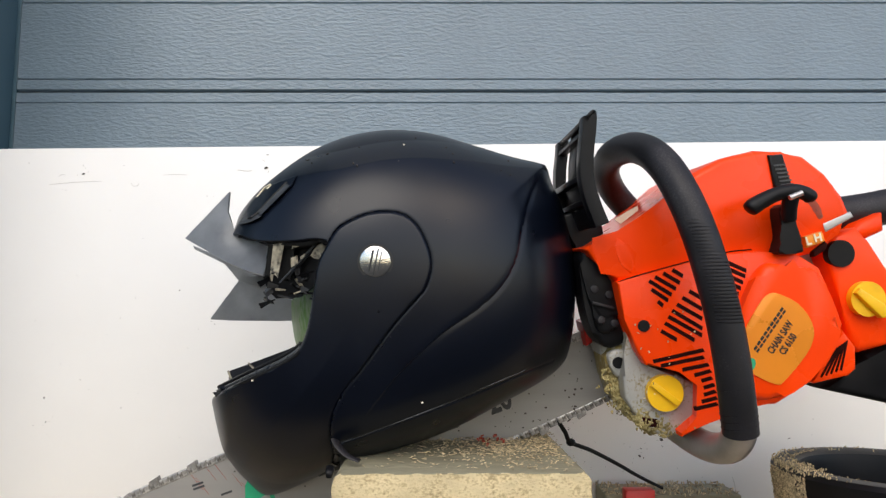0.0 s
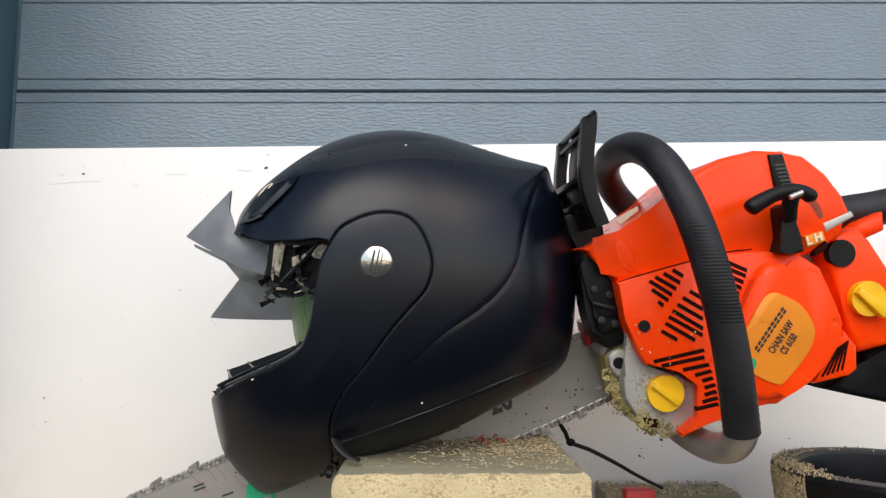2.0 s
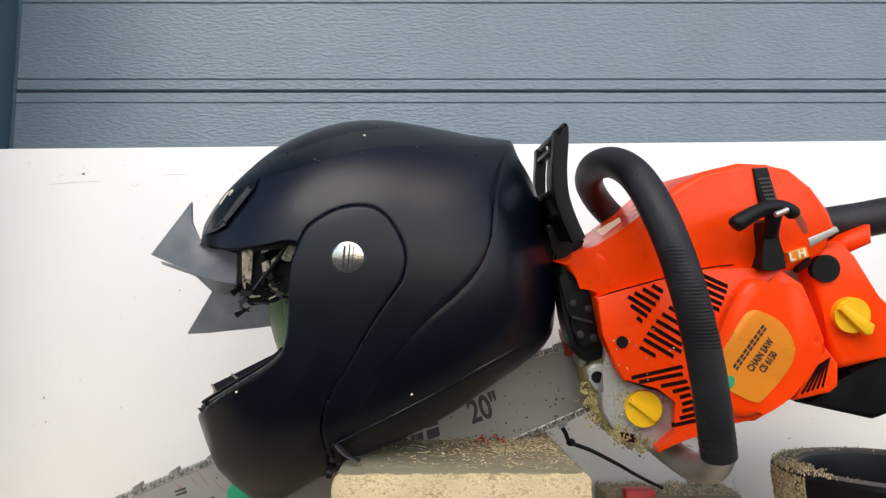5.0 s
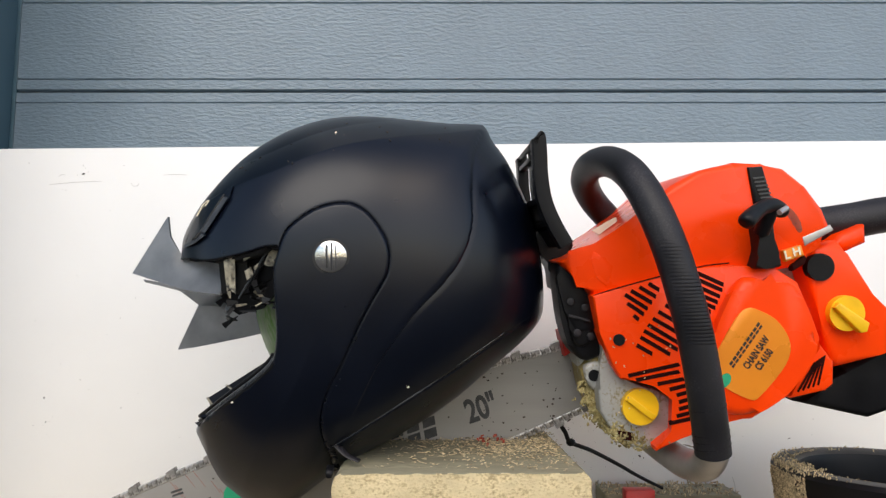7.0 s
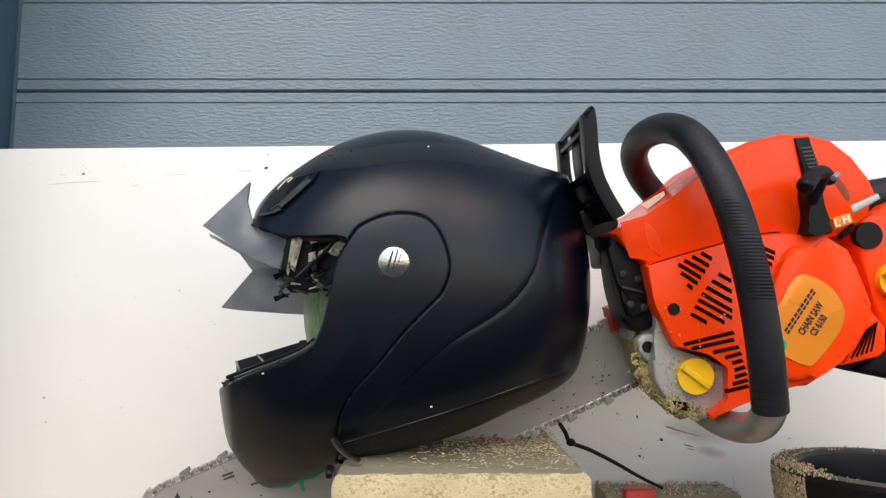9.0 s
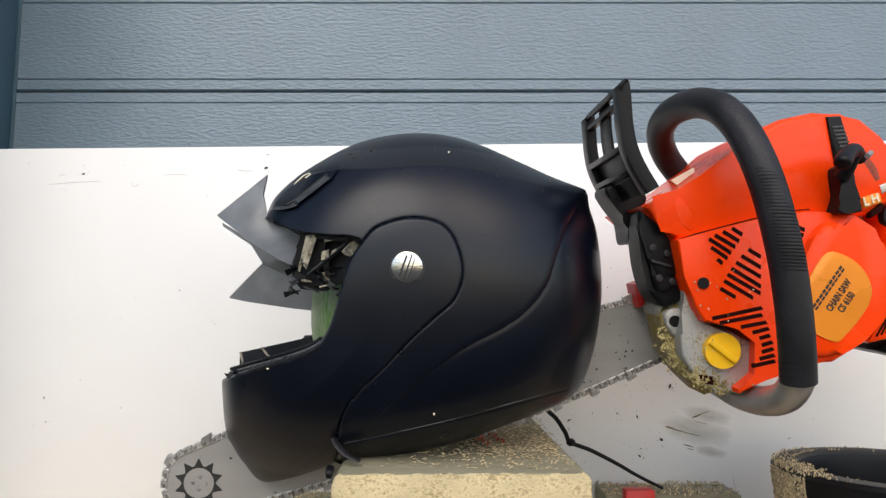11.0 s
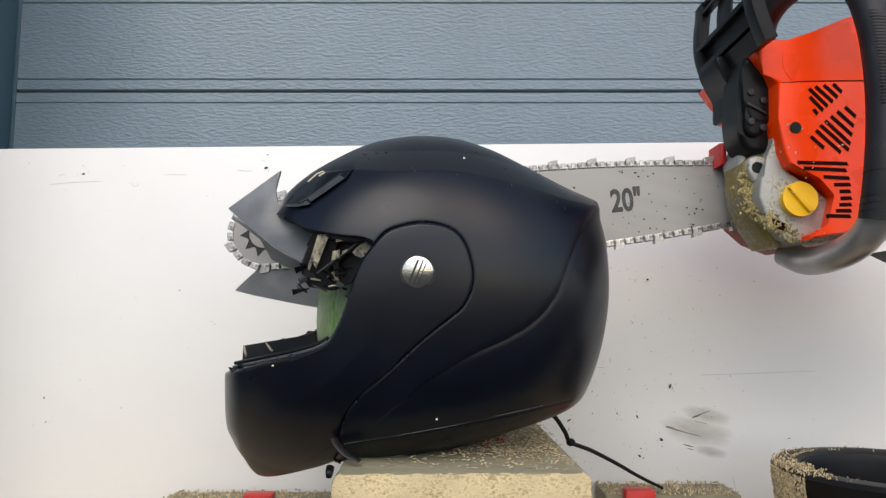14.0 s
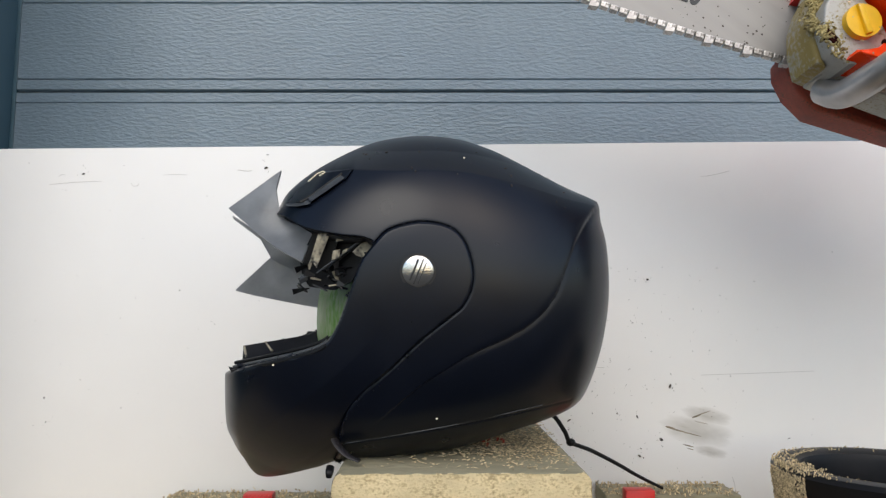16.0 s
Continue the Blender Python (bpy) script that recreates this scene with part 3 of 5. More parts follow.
    for a, b in (([(563, 414), (574, 413), (583, 415)], [(547, 468), (552, 462), (560, 474)]), ([(566, 440), (572, 432)], [(560, 458), (566, 452)]), ([(589, 444), (602, 441)], [(587, 460), (600, 457)]),
                 ([(598, 416), (620, 418), (652, 421)], [(594, 428), (618, 424), (640, 426)]), ([(606, 444), (616, 440)], [(606, 450), (613, 446)]), ([(624, 446), (640, 430), (664, 423)], [(630, 452), (648, 459), (667, 434)]), ([(655, 398), (665, 399)], [(653, 420), (663, 422)])):
        part("torn_backing", plate(([hp(u, v, 0.541) for u, v in a], [hp(u, v, 0.541) for u, v in b]), 0.0015), M_SILVERFOIL, h, "pale torn scrap of the mount")
    guard = ([hp(431, 612, 0.66), hp(480, 604, 0.66), hp(556, 591, 0.66)], [hp(428, 650, 0.65), hp(480, 640, 0.64), hp(572, 616, 0.63)])
    part("breath_guard", plate(guard, 0.003), M_BLACK, h, "black breath guard inside the chin bar")
    for a, z in (((432, 612), (436, 632)), ((470, 605), (482, 622))):
        part("torn_backing", tube_along([(*hp(*a, 0.645), 0.001), (*hp(*z, 0.64), 0.0012)], 2, 6), M_SILVERFOIL, h)
    rng = random.Random(4)
    for k in range(34):
        p = hp(rng.uniform(528, 612), rng.uniform(466, 514), rng.uniform(0.545, 0.562))
        size = (rng.uniform(0.004, 0.015), rng.uniform(0.0006, 0.0014), rng.uniform(0.0015, 0.006))
        bm = shards([((0, 0, 0), (0, 0, 0), size)])
        for v in bm.verts:
            v.co.z *= 1.0 - 0.8 * (v.co.x / size[0] + 0.5) * rng.uniform(0.6, 1.2)
        bm.transform(Matrix.Translation(p) @ Euler((rng.gauss(0, 0.6), rng.gauss(0.2, 0.7), rng.gauss(0, 0.6))).to_matrix().to_4x4())
        part("splinter", bm, M_SILVERFOIL if k % 9 == 0 else M_BLACK if k % 4 else M_LIP, h, smooth=False)
    # inner edge of the chin bar
    for k, (lift, up, r) in enumerate(((-0.001, 0, 0.0017), (-0.004, 6, 0.0015), (-0.008, 12, 0.0016))):
        part("chin_seal", tube_along([(*on_side(u, v - up, lift), r) for u, v in ((412, 657), (470, 645), (535, 630), (566, 619), (578, 611))], 4, 8), M_LIP if k == 1 else M_BLACK, h, "black rubber chin seal")
    part("trim_bead", tube_along([(*on_side(u, v, 0.0), 0.0004) for u, v in ((606, 786), (700, 771), (800, 753), (900, 731), (960, 717))], 4, 6), M_LIP, h, "thin bead along the lower rim")
    # crumbs on the crown
    bm = bmesh.new()
    for k in range(90):
        u = rng.uniform(640, 1000)
        top = np.interp(u, [640, 700, 752, 810, 870, 940, 1000], [263, 247, 243, 249, 268, 303, 334])
        p = HD.at(u, top + rng.uniform(-1, 3) + (rng.uniform(0, 30) if k % 5 == 0 else 0), 0.64 - rng.uniform(0.0, 0.02))
        if k % 5 == 0:
            p = on_side(u, min(top + rng.uniform(8, 60), 500), 0.0005)
        s = rng.uniform(0.0006, 0.0016)
        bmesh.ops.create_icosphere(bm, subdivisions=1, radius=s, matrix=Matrix.Translation(p) @ Euler((k, k, k)).to_matrix().to_4x4() @ Matrix.Diagonal((1, 1, 0.5, 1)))
    tagged(part("crumbs", bm, M_FLECK, h, "dark crumbs on the crown"), kind="stuff")
    for u, v in ((822, 278), (773, 741), (485, 645)):
        part("fleck", box(*[c for w, s in zip(on_side(u, v, 0.001), (0.0008, 0.0004, 0.0006)) for c in (w - s, w + s)]), M_WHITEINK, h)
    return h


def melon():
    m = thing("watermelon", HD.rest(), "striped green watermelon standing in for a head inside the helmet", "watermelon")
    bm = bmesh.new()
    bmesh.ops.create_uvsphere(bm, u_segments=48, v_segments=28, radius=1, matrix=Matrix.Translation((0.001, 0, -0.012)) @ Matrix.Diagonal((0.095, 0.085, 0.115, 1)))
    part("rind", bm, M_MELON, m)
    return m


the_helmet = helmet()
the_melon = melon()


# ---- the chainsaw ----
SD = Drawing(1250, 560, 0.62)


def chainsaw():
    s = thing("chainsaw", SD.rest(), "orange petrol chainsaw with black wrap handle and a long steel bar", "chainsaw")
    # covers
    body = part("crankcase", SD.prism([(1020, 640), (1030, 560), (1060, 480), (1200, 420), (1400, 400), (1470, 460), (1500, 600), (1400, 690), (1280, 730), (1130, 780), (1060, 735)], 0.60, 0.636, 0.006), M_CAST, s, "grey cast crankcase")
    top = SD.prism([(986, 463), (1010, 456), (1050, 432), (1090, 407), (1150, 362), (1190, 327), (1240, 301), (1300, 287), (1345, 290), (1388, 298), (1428, 330), (1458, 370), (1474, 408),
                    (1440, 428), (1425, 470), (1370, 480), (1290, 476), (1230, 480), (1100, 514), (1048, 526), (1030, 500)], 0.566, 0.69, 0.034, segments=7)
    part("top_cover", top, M_ORANGE, s, "glossy orange top cover")
    part("starter_cover", SD.prism([(1048, 524), (1100, 510), (1230, 474), (1300, 470), (1372, 474), (1412, 500), (1436, 560), (1452, 600), (1440, 645), (1395, 702), (1330, 742), (1292, 742), (1210, 775), (1162, 800),
                                    (1160, 792), (1192, 766), (1194, 706), (1160, 680), (1100, 672), (1084, 648), (1062, 590)], 0.56, 0.63, 0.006), M_ORANGE, s, "orange starter cover with cooling slots")
    lobe = smooth_loop([(1290, 530), (1322, 492), (1362, 500), (1410, 505), (1432, 560), (1448, 602), (1436, 645), (1392, 700), (1332, 736), (1285, 732), (1262, 700), (1258, 620)], 4)
    part("badge_boss", SD.prism(lobe, 0.55, 0.58, 0.0075, segments=3), M_ORANGE, s, "raised orange boss around the badge")
    badge = part("badge", SD.prism([(1262, 640), (1300, 568), (1322, 546), (1345, 550), (1372, 565), (1392, 590), (1400, 620), (1385, 655), (1345, 702), (1330, 708), (1290, 690), (1266, 668)], 0.5488, 0.552, 0.0006, rounded=3), M_LABEL, s, "orange foil badge")
    ink = SD.at(1335, 622, 0.5485)
    turn = Matrix.Translation(ink) @ Matrix.Rotation(radians(-55), 4, "Y") @ Matrix.Rotation(radians(90), 4, "X")
    lettering("lettering", "CHAIN SAW", 0.0082, M_INK, badge, turn @ Matrix.Translation((0.0, -0.002, 0)), squeeze=0.66, bold=0.00025)
    lettering("lettering", "CS 6150", 0.0082, M_INK, badge, turn @ Matrix.Translation((-0.001, -0.0103, 0)), squeeze=0.66, bold=0.00025)
    for k in range(9):
        x = -0.0205 + k * 0.0047
        bm = bmesh.new()
        for y0, y1 in ((0.0062, 0.0078), (0.0088, 0.0108)):
            box(x, x + 0.0036, y0, y1, -0.0002, 0.0002, bm=bm)
        for v in bm.verts:
            v.co.x += 0.2 * (v.co.y - 0.0085)
        part("logo_bar", bm, M_INK, badge).data.transform(turn)
    leaf = bmesh.new()
    bmesh.ops.create_circle(leaf, cap_ends=True, segments=20, radius=1, matrix=turn @ Matrix.Translation((-0.033, 0.006, 0)) @ Matrix.Diagonal((0.0065, 0.0045, 1, 1)))
    part("logo_leaf", leaf, M_GREEN, badge, "green leaf mark")
    # cooling slots: near-black slabs paint the shade of openings between orange ribs
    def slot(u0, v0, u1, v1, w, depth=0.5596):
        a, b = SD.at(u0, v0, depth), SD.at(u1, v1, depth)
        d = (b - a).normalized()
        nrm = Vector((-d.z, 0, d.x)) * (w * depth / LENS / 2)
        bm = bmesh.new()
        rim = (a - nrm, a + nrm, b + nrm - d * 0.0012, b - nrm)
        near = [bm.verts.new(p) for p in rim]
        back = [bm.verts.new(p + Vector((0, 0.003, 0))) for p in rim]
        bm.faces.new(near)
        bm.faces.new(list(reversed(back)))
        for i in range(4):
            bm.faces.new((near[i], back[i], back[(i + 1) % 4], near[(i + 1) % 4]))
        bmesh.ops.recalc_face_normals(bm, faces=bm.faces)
        part("cooling_slot", bm, M_DARK, s, "cooling slot, its shade as a near-black slab", smooth=False)
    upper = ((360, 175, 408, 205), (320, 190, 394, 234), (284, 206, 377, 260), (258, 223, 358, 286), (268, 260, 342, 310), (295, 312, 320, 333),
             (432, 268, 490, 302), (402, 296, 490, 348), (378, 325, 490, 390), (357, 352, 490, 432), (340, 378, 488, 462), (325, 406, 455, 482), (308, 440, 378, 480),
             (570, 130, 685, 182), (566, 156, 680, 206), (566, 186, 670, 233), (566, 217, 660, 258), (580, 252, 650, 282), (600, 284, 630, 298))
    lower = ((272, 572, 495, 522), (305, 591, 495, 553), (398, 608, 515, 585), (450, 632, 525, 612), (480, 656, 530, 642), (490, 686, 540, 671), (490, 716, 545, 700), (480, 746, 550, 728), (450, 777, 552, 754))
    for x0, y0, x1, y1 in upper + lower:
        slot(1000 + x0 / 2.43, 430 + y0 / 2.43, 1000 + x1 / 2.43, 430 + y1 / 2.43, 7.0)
    part("bolt", SD.disc(1096, 602, 0.5585, 0.565, 0.0048), M_BLACK, s, "dark recessed bolt")
    part("dimple", SD.prism([(1048, 446), (1060, 450), (1072, 468), (1080, 490), (1076, 508), (1062, 498), (1050, 475)], 0.5655, 0.572, 0.0015, rounded=3), M_ORANGE, s, "moulded orange dimple")
    part("seam", SD.tube([(1050, 524, 0.5615, 0.0006), (1100, 508, 0.5608, 0.0006), (1230, 474, 0.5612, 0.0006), (1290, 466, 0.5625, 0.0006)], 4, 6), M_DARK, s)
    # rear tank, cap, grille and lower guard
    part("fuel_tank", SD.prism([(1425, 470), (1440, 436), (1488, 425), (1500, 450), (1530, 530), (1560, 560), (1640, 575), (1640, 605), (1560, 628), (1484, 652), (1470, 640), (1450, 560)], 0.575, 0.68, 0.008), M_ORANGE, s, "orange rear fuel tank")
    part("rear_grille", SD.prism([(1450, 606), (1476, 640), (1476, 680), (1462, 692), (1400, 706), (1392, 702), (1436, 645)], 0.566, 0.66, 0.003), M_ORANGE, s)
    for k in range(5):
        slot(1412 + 9 * k, 694 - 3 * k, 1444 + 4 * k, 640 - 3 * k, 3.6, 0.5655)
    part("rear_guard", SD.prism([(1408, 712), (1478, 684), (1490, 650), (1570, 622), (1700, 590), (1710, 690), (1640, 705), (1540, 741)], 0.59, 0.70, 0.006), M_BLACK, s, "black plastic rear hand guard")
    part("chain_brake_band", SD.prism([(1420, 420), (1470, 398), (1476, 408), (1424, 436)], 0.5655, 0.575, 0.001), M_TUBE, s, "bare metal throttle link")
    cap = part("fuel_cap", SD.disc(1500, 555, 0.568, 0.58, 0.0148), M_YELLOW, s, "yellow fuel cap")
    part("grip_tab", SD.prism([(1478, 545), (1486, 536), (1540, 572), (1536, 588), (1524, 590)], 0.563, 0.57, 0.0012), M_YELLOW, cap)
    part("primer_button", SD.disc(1453, 473, 0.572, 0.58, 0.0115, 0.004), M_BLACK, s, "black round primer bulb")
    oil = part("oil_cap", SD.disc(1134, 721, 0.568, 0.60, 0.0152), M_YELLOW, s, "yellow oil cap")
    part("grip_tab", SD.prism([(1108, 709), (1116, 702), (1161, 736), (1154, 745)], 0.5645, 0.57, 0.001), M_YELLOW, oil)
    # pull starter
    part("cord_sleeve", SD.prism(smooth_loop([(1342, 392), (1368, 390), (1372, 440), (1382, 462), (1381, 473), (1341, 476), (1341, 462), (1346, 440)], 3), 0.549, 0.572, 0.005), M_BLACK, s, "black starter cord sleeve")
    # raised dark-red piece paints the shade of a hooked recess
    part("hook_recess", SD.prism(smooth_loop([(1386, 362), (1402, 372), (1414, 388), (1421, 408), (1412, 412), (1404, 396), (1392, 380)], 3), 0.5658, 0.572, 0.0008), M_DIRTYRED_SHADE, s, "hook-shaped recess in the cover, its shadow painted dark red")
    filt = part("ribbed_catch", SD.prism([(1324, 296), (1350, 294), (1366, 350), (1364, 372), (1338, 374)], 0.563, 0.58, 0.002), M_BLACK, s, "black ribbed air-filter catch")
    for k in range(6):
        part("rib", SD.prism([(1333 + 2.6 * k, 314 + 7 * k), (1354 + 2.6 * k, 312 + 7 * k), (1354.5 + 2.6 * k, 315 + 7 * k), (1333.5 + 2.6 * k, 317 + 7 * k)], 0.5622, 0.564, 0), M_LIP, filt)
    # two dark plates paint the shade of small recesses
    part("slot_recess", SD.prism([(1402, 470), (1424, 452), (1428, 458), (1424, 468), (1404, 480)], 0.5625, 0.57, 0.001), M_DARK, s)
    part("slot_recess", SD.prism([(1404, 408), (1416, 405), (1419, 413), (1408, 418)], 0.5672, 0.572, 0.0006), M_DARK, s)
    for ch, u, v in (("L", 1393, 452), ("H", 1410, 446)):
        lettering("lettering", ch, 0.0095, M_WHITEINK, s, Matrix.Translation(SD.at(u, v, 0.5595)) @ Matrix.Rotation(radians(-14), 4, "Y") @ Matrix.Rotation(radians(90), 4, "X"), bold=0.0003)
    part("adjuster_pad", SD.prism([(1386, 444), (1418, 434), (1424, 452), (1390, 464)], 0.56, 0.57, 0.001), M_LABEL, s, "amber mixture-screw plate")
    # front: muffler cover, silver casing, grime
    part("muffler_cover", SD.prism(smooth_loop([(984, 478), (1004, 470), (1034, 500), (1056, 545), (1064, 590), (1078, 618), (1040, 640), (1012, 622), (996, 580), (988, 530)], 3), 0.584, 0.618, 0.008), M_BLACK, s, "black front muffler cover")
    part("muffler_plate", SD.prism(smooth_loop([(1006, 540), (1030, 530), (1046, 560), (1050, 600), (1030, 615), (1012, 600)], 3), 0.579, 0.592, 0.004), M_BLACK, s)
    for u, v in ((1010, 535), (1036, 545), (1022, 590), (1046, 596)):
        part("muffler_bolt", SD.disc(u, v, 0.5765, 0.59, 0.0036, 0.001, 12), M_RUBBER, s)
    part("muffler_rib", SD.prism([(1006, 556), (1044, 566), (1046, 572), (1006, 562)], 0.5755, 0.582, 0.0008), M_RUBBER, s)
    part("brake_flag", SD.prism([(992, 590), (1004, 585), (1012, 625), (1000, 632)], 0.63, 0.66, 0.003), M_RED, s, "red plastic chain-brake end")
    part("front_shroud", SD.prism(smooth_loop([(984, 474), (1000, 461), (1014, 468), (1038, 505), (1056, 545), (1058, 582), (1016, 588), (994, 530)], 3), 0.578, 0.612, 0.01), M_BLACK, s, "black shroud around the front of the cover")
    part("oil_tank", SD.prism([(1060, 576), (1072, 590), (1088, 652), (1100, 676), (1150, 684), (1192, 706), (1188, 762), (1160, 794), (1122, 794), (1085, 765), (1062, 728), (1058, 690), (1066, 655), (1066, 620)], 0.5745, 0.625, 0.006), M_CAST, s, "grey cast oil tank")
    part("tank_flank", SD.prism([(1066, 620), (1075, 660), (1080, 740), (1130, 790), (1110, 796), (1076, 765), (1048, 728), (1034, 690), (1028, 655), (1044, 632)], 0.59, 0.632, 0.007), M_GRIMYCAST, s, "grimy cast flank beside the bar")
    # dark plate paints the shade inside the outlet
    part("chip_outlet", SD.prism([(1092, 762), (1120, 766), (1124, 782), (1098, 778)], 0.5738, 0.58, 0.0006), M_DARK, s, "chip outlet, its shade as a near-black plate")
    stud = part("bar_stud_boss", SD.prism(smooth_loop([(1034, 660), (1040, 645), (1060, 642), (1072, 655), (1070, 685), (1048, 690)], 3), 0.585, 0.62, 0.003), M_CAST, s)
    # black disc paints the dark of the hole
    part("bar_stud", SD.disc(1052, 665, 0.5838, 0.6, 0.005, 0.001), M_BLACK, stud, "stud hole, its shade as a black disc")
    grime = bmesh.new()
    rng = random.Random(11)
    for k in range(520):
        t = rng.random()
        u = np.interp(t, [0, 0.35, 0.7, 1], [1036, 1052, 1090, 1140]) + rng.gauss(0, 9)
        v = np.interp(t, [0, 0.35, 0.7, 1], [680, 728, 766, 785]) + rng.gauss(0, 9)
        r = rng.uniform(0.0006, 0.0022)
        bmesh.ops.create_icosphere(grime, subdivisions=1, radius=r, matrix=Matrix.Translation(SD.at(u, v, np.interp(u, [1060, 1085], [0.59, 0.5745]) + rng.uniform(-0.0005, 0.001))) @ Euler((k, 2 * k, k)).to_matrix().to_4x4() @ Matrix.Diagonal((1.3, 0.5, 0.8, 1)))
    tagged(part("caked_sawdust", grime, M_GRIME, s, "oily caked sawdust on the casing"), kind="stuff")
    rng = random.Random(31)
    flecks = [(SD.at(rng.uniform(1075, 1190) + 8 * rng.random(), rng.uniform(570, 785), 0.5592), (0, rng.random() * 3, 0), (rng.uniform(0.0006, 0.0022), 0.0005, rng.uniform(0.0005, 0.0012))) for k in range(26)]
    tagged(part("flecks", shards([f for f in flecks if f[0].z > -0.1 or f[0].x > -0.05]), M_CHIPS, s, "pale sawdust flecks on the cover"), kind="stuff")
    part("bar_cover", SD.prism([(1042, 600), (1070, 560), (1300, 540), (1440, 570), (1445, 590), (1390, 634), (1290, 680), (1150, 738), (1100, 731), (1064, 712), (1046, 690)], 0.656, 0.692, 0.008), M_DIRTYRED_SHADE, s, "orange clutch cover behind the bar")
    part("handle_stub", SD.tube([(1440, 400, 0.63, 0.016), (1500, 392, 0.63, 0.0165), (1600, 380, 0.63, 0.0165), (1690, 420, 0.63, 0.0165), (1710, 520, 0.63, 0.0165), (1690, 620, 0.63, 0.0165)], 6, 18), M_RUBBER, s, "black rear handle")
    part("handle_root", SD.prism([(1470, 438), (1490, 415), (1534, 396), (1536, 430), (1500, 446)], 0.60, 0.65, 0.006), M_ORANGE, s, "orange root of the rear handle")
    part("decal", SD.prism([(1048, 408), (1075, 392), (1090, 384), (1092, 392), (1060, 416)], 0.60, 0.602, 0), M_WHITEINK, s, "pale warning decal")
    return s


def saw_bar(s):
    """The guide bar with its nose sprocket and chain, along its own axis from the body to the nose."""
    D = 0.65
    a, nose = SD.at(1052, 655, D), SD.at(226.9, 940.9, D)
    way = (nose - a).normalized()
    up = Vector((-way.z, 0, way.x)) * -1
    if up.z < 0:
        up = -up
    length = (nose - a).length
    k = D / LENS
    stations = [(-0.05, 46), (0.0, 50), (0.1, 58), (0.22, 66), (0.38, 72), (0.55, 73), (0.7, 71), (0.85, 65), (1.0, 57)]
    edge = smooth_loop([(t * length, h * k) for t, h in stations], 5, closed=False)
    r = 57 * k
    arc = [np.array((length + r * math.sin(x), r * math.cos(x))) for x in np.linspace(0.12, math.pi - 0.12, 16)]
    ring = edge + arc + [np.array((p[0], -p[1])) for p in reversed(edge)]

    def place(x, h, dy=0.0):
        return a + way * float(x) + up * float(h) + Vector((0, dy, 0))
    bm = bmesh.new()
    f = bm.faces.new([bm.verts.new(place(p[0], p[1], -0.0022)) for p in ring])
    g = bmesh.ops.extrude_face_region(bm, geom=[f])
    bmesh.ops.translate(bm, vec=(0, 0.0044, 0), verts=[v for v in g["geom"] if isinstance(v, bmesh.types.BMVert)])
    bar = part("guide_bar", bm, M_BAR, s, "scuffed steel guide bar with printed size mark", smooth=False)
    # nose sprocket: dark star around a riveted hub
    bm = bmesh.new()
    star = []
    for i in range(10):
        a0 = i * math.tau / 10
        star.append((0.0235, a0))
        for j in range(1, 6):
            star.append((0.0235 - 0.0075 * math.sin(j / 6 * math.pi), a0 + j / 6 * math.tau / 10))
    vo = [bm.verts.new(place(length + q * math.cos(t), q * math.sin(t), -0.0026)) for q, t in star]
    vi = [bm.verts.new(place(length + 0.0142 * math.cos(t), 0.0142 * math.sin(t), -0.0026)) for q, t in star]
    for i in range(len(star)):
        j = (i + 1) % len(star)
        bm.faces.new((vo[i], vo[j], vi[j], vi[i]))
    part("nose_sprocket", bm, M_INK, bar, "dark nose sprocket star", smooth=False)
    for q, t in ((0.006, 0.4), (0.006, 2.0), (0.006, 3.5), (0.006, 5.1)):
        bm = bmesh.new()
        bmesh.ops.create_cone(bm, cap_ends=True, segments=16, radius1=0.0022, radius2=0.0017, depth=0.0012, matrix=Matrix.Translation(place(length + q * math.cos(t), q * math.sin(t), -0.0026)) @ Matrix.Rotation(radians(90), 4, "X"))
        part("rivet", bm, M_TUBE, bar)
    # print: tree mark, logo bars, size
    face = Matrix.Translation(place(0, 0, -0.0025)) @ Matrix((( -way.x, up.x, 0, 0), (0, 0, -1, 0), (-way.z, up.z, 0, 0), (0, 0, 0, 1)))
    lettering("lettering", '20"', 0.031, M_INKGREY, bar, face @ Matrix.Translation((-0.114, 0.001, 0)), squeeze=0.72, bold=0.0009)
    for i in range(9):
        x = -0.301 + i * 0.0161
        bm = bmesh.new()
        for y0, y1 in ((-0.0095, -0.0008), (0.0012, 0.0095)):
            box(x, x + 0.0122, y0, y1, -0.00015, 0.00015, bm=bm)
        for v in bm.verts:
            v.co.x += 0.18 * v.co.y
        part("logo_bar", bm, M_INKGREY, bar, smooth=False).data.transform(face)
    bm = bmesh.new()
    crown = [(-0.026, -0.006), (-0.022, 0.006), (-0.012, 0.015), (0.0, 0.018), (0.013, 0.015), (0.022, 0.006), (0.026, -0.006), (0.012, -0.010), (0.002, -0.008), (0.0, -0.018), (-0.003, -0.018), (-0.003, -0.008), (-0.013, -0.010)]
    bm.faces.new([bm.verts.new((x - 0.349, y, 0.0001)) for x, y in crown])
    part("tree_mark", bm, M_GREEN, bar, "green tree mark", smooth=False).data.transform(face)
    for dx, h in ((0.052, 0.021), (0.052, 0.0175), (0.075, 0.004)):
        part("print_bar", box(-length + dx, -length + dx + 0.011, h, h + 0.002, -0.00015, 0.00015), M_INKGREY, bar, smooth=False).data.transform(face)
    # scratches and spots
    rng = random.Random(3)
    bm = bmesh.new()
    for i in range(70):
        x, h = rng.uniform(0.02, 0.13) if i < 45 else rng.uniform(0.1, length), rng.uniform(-0.032, 0.032)
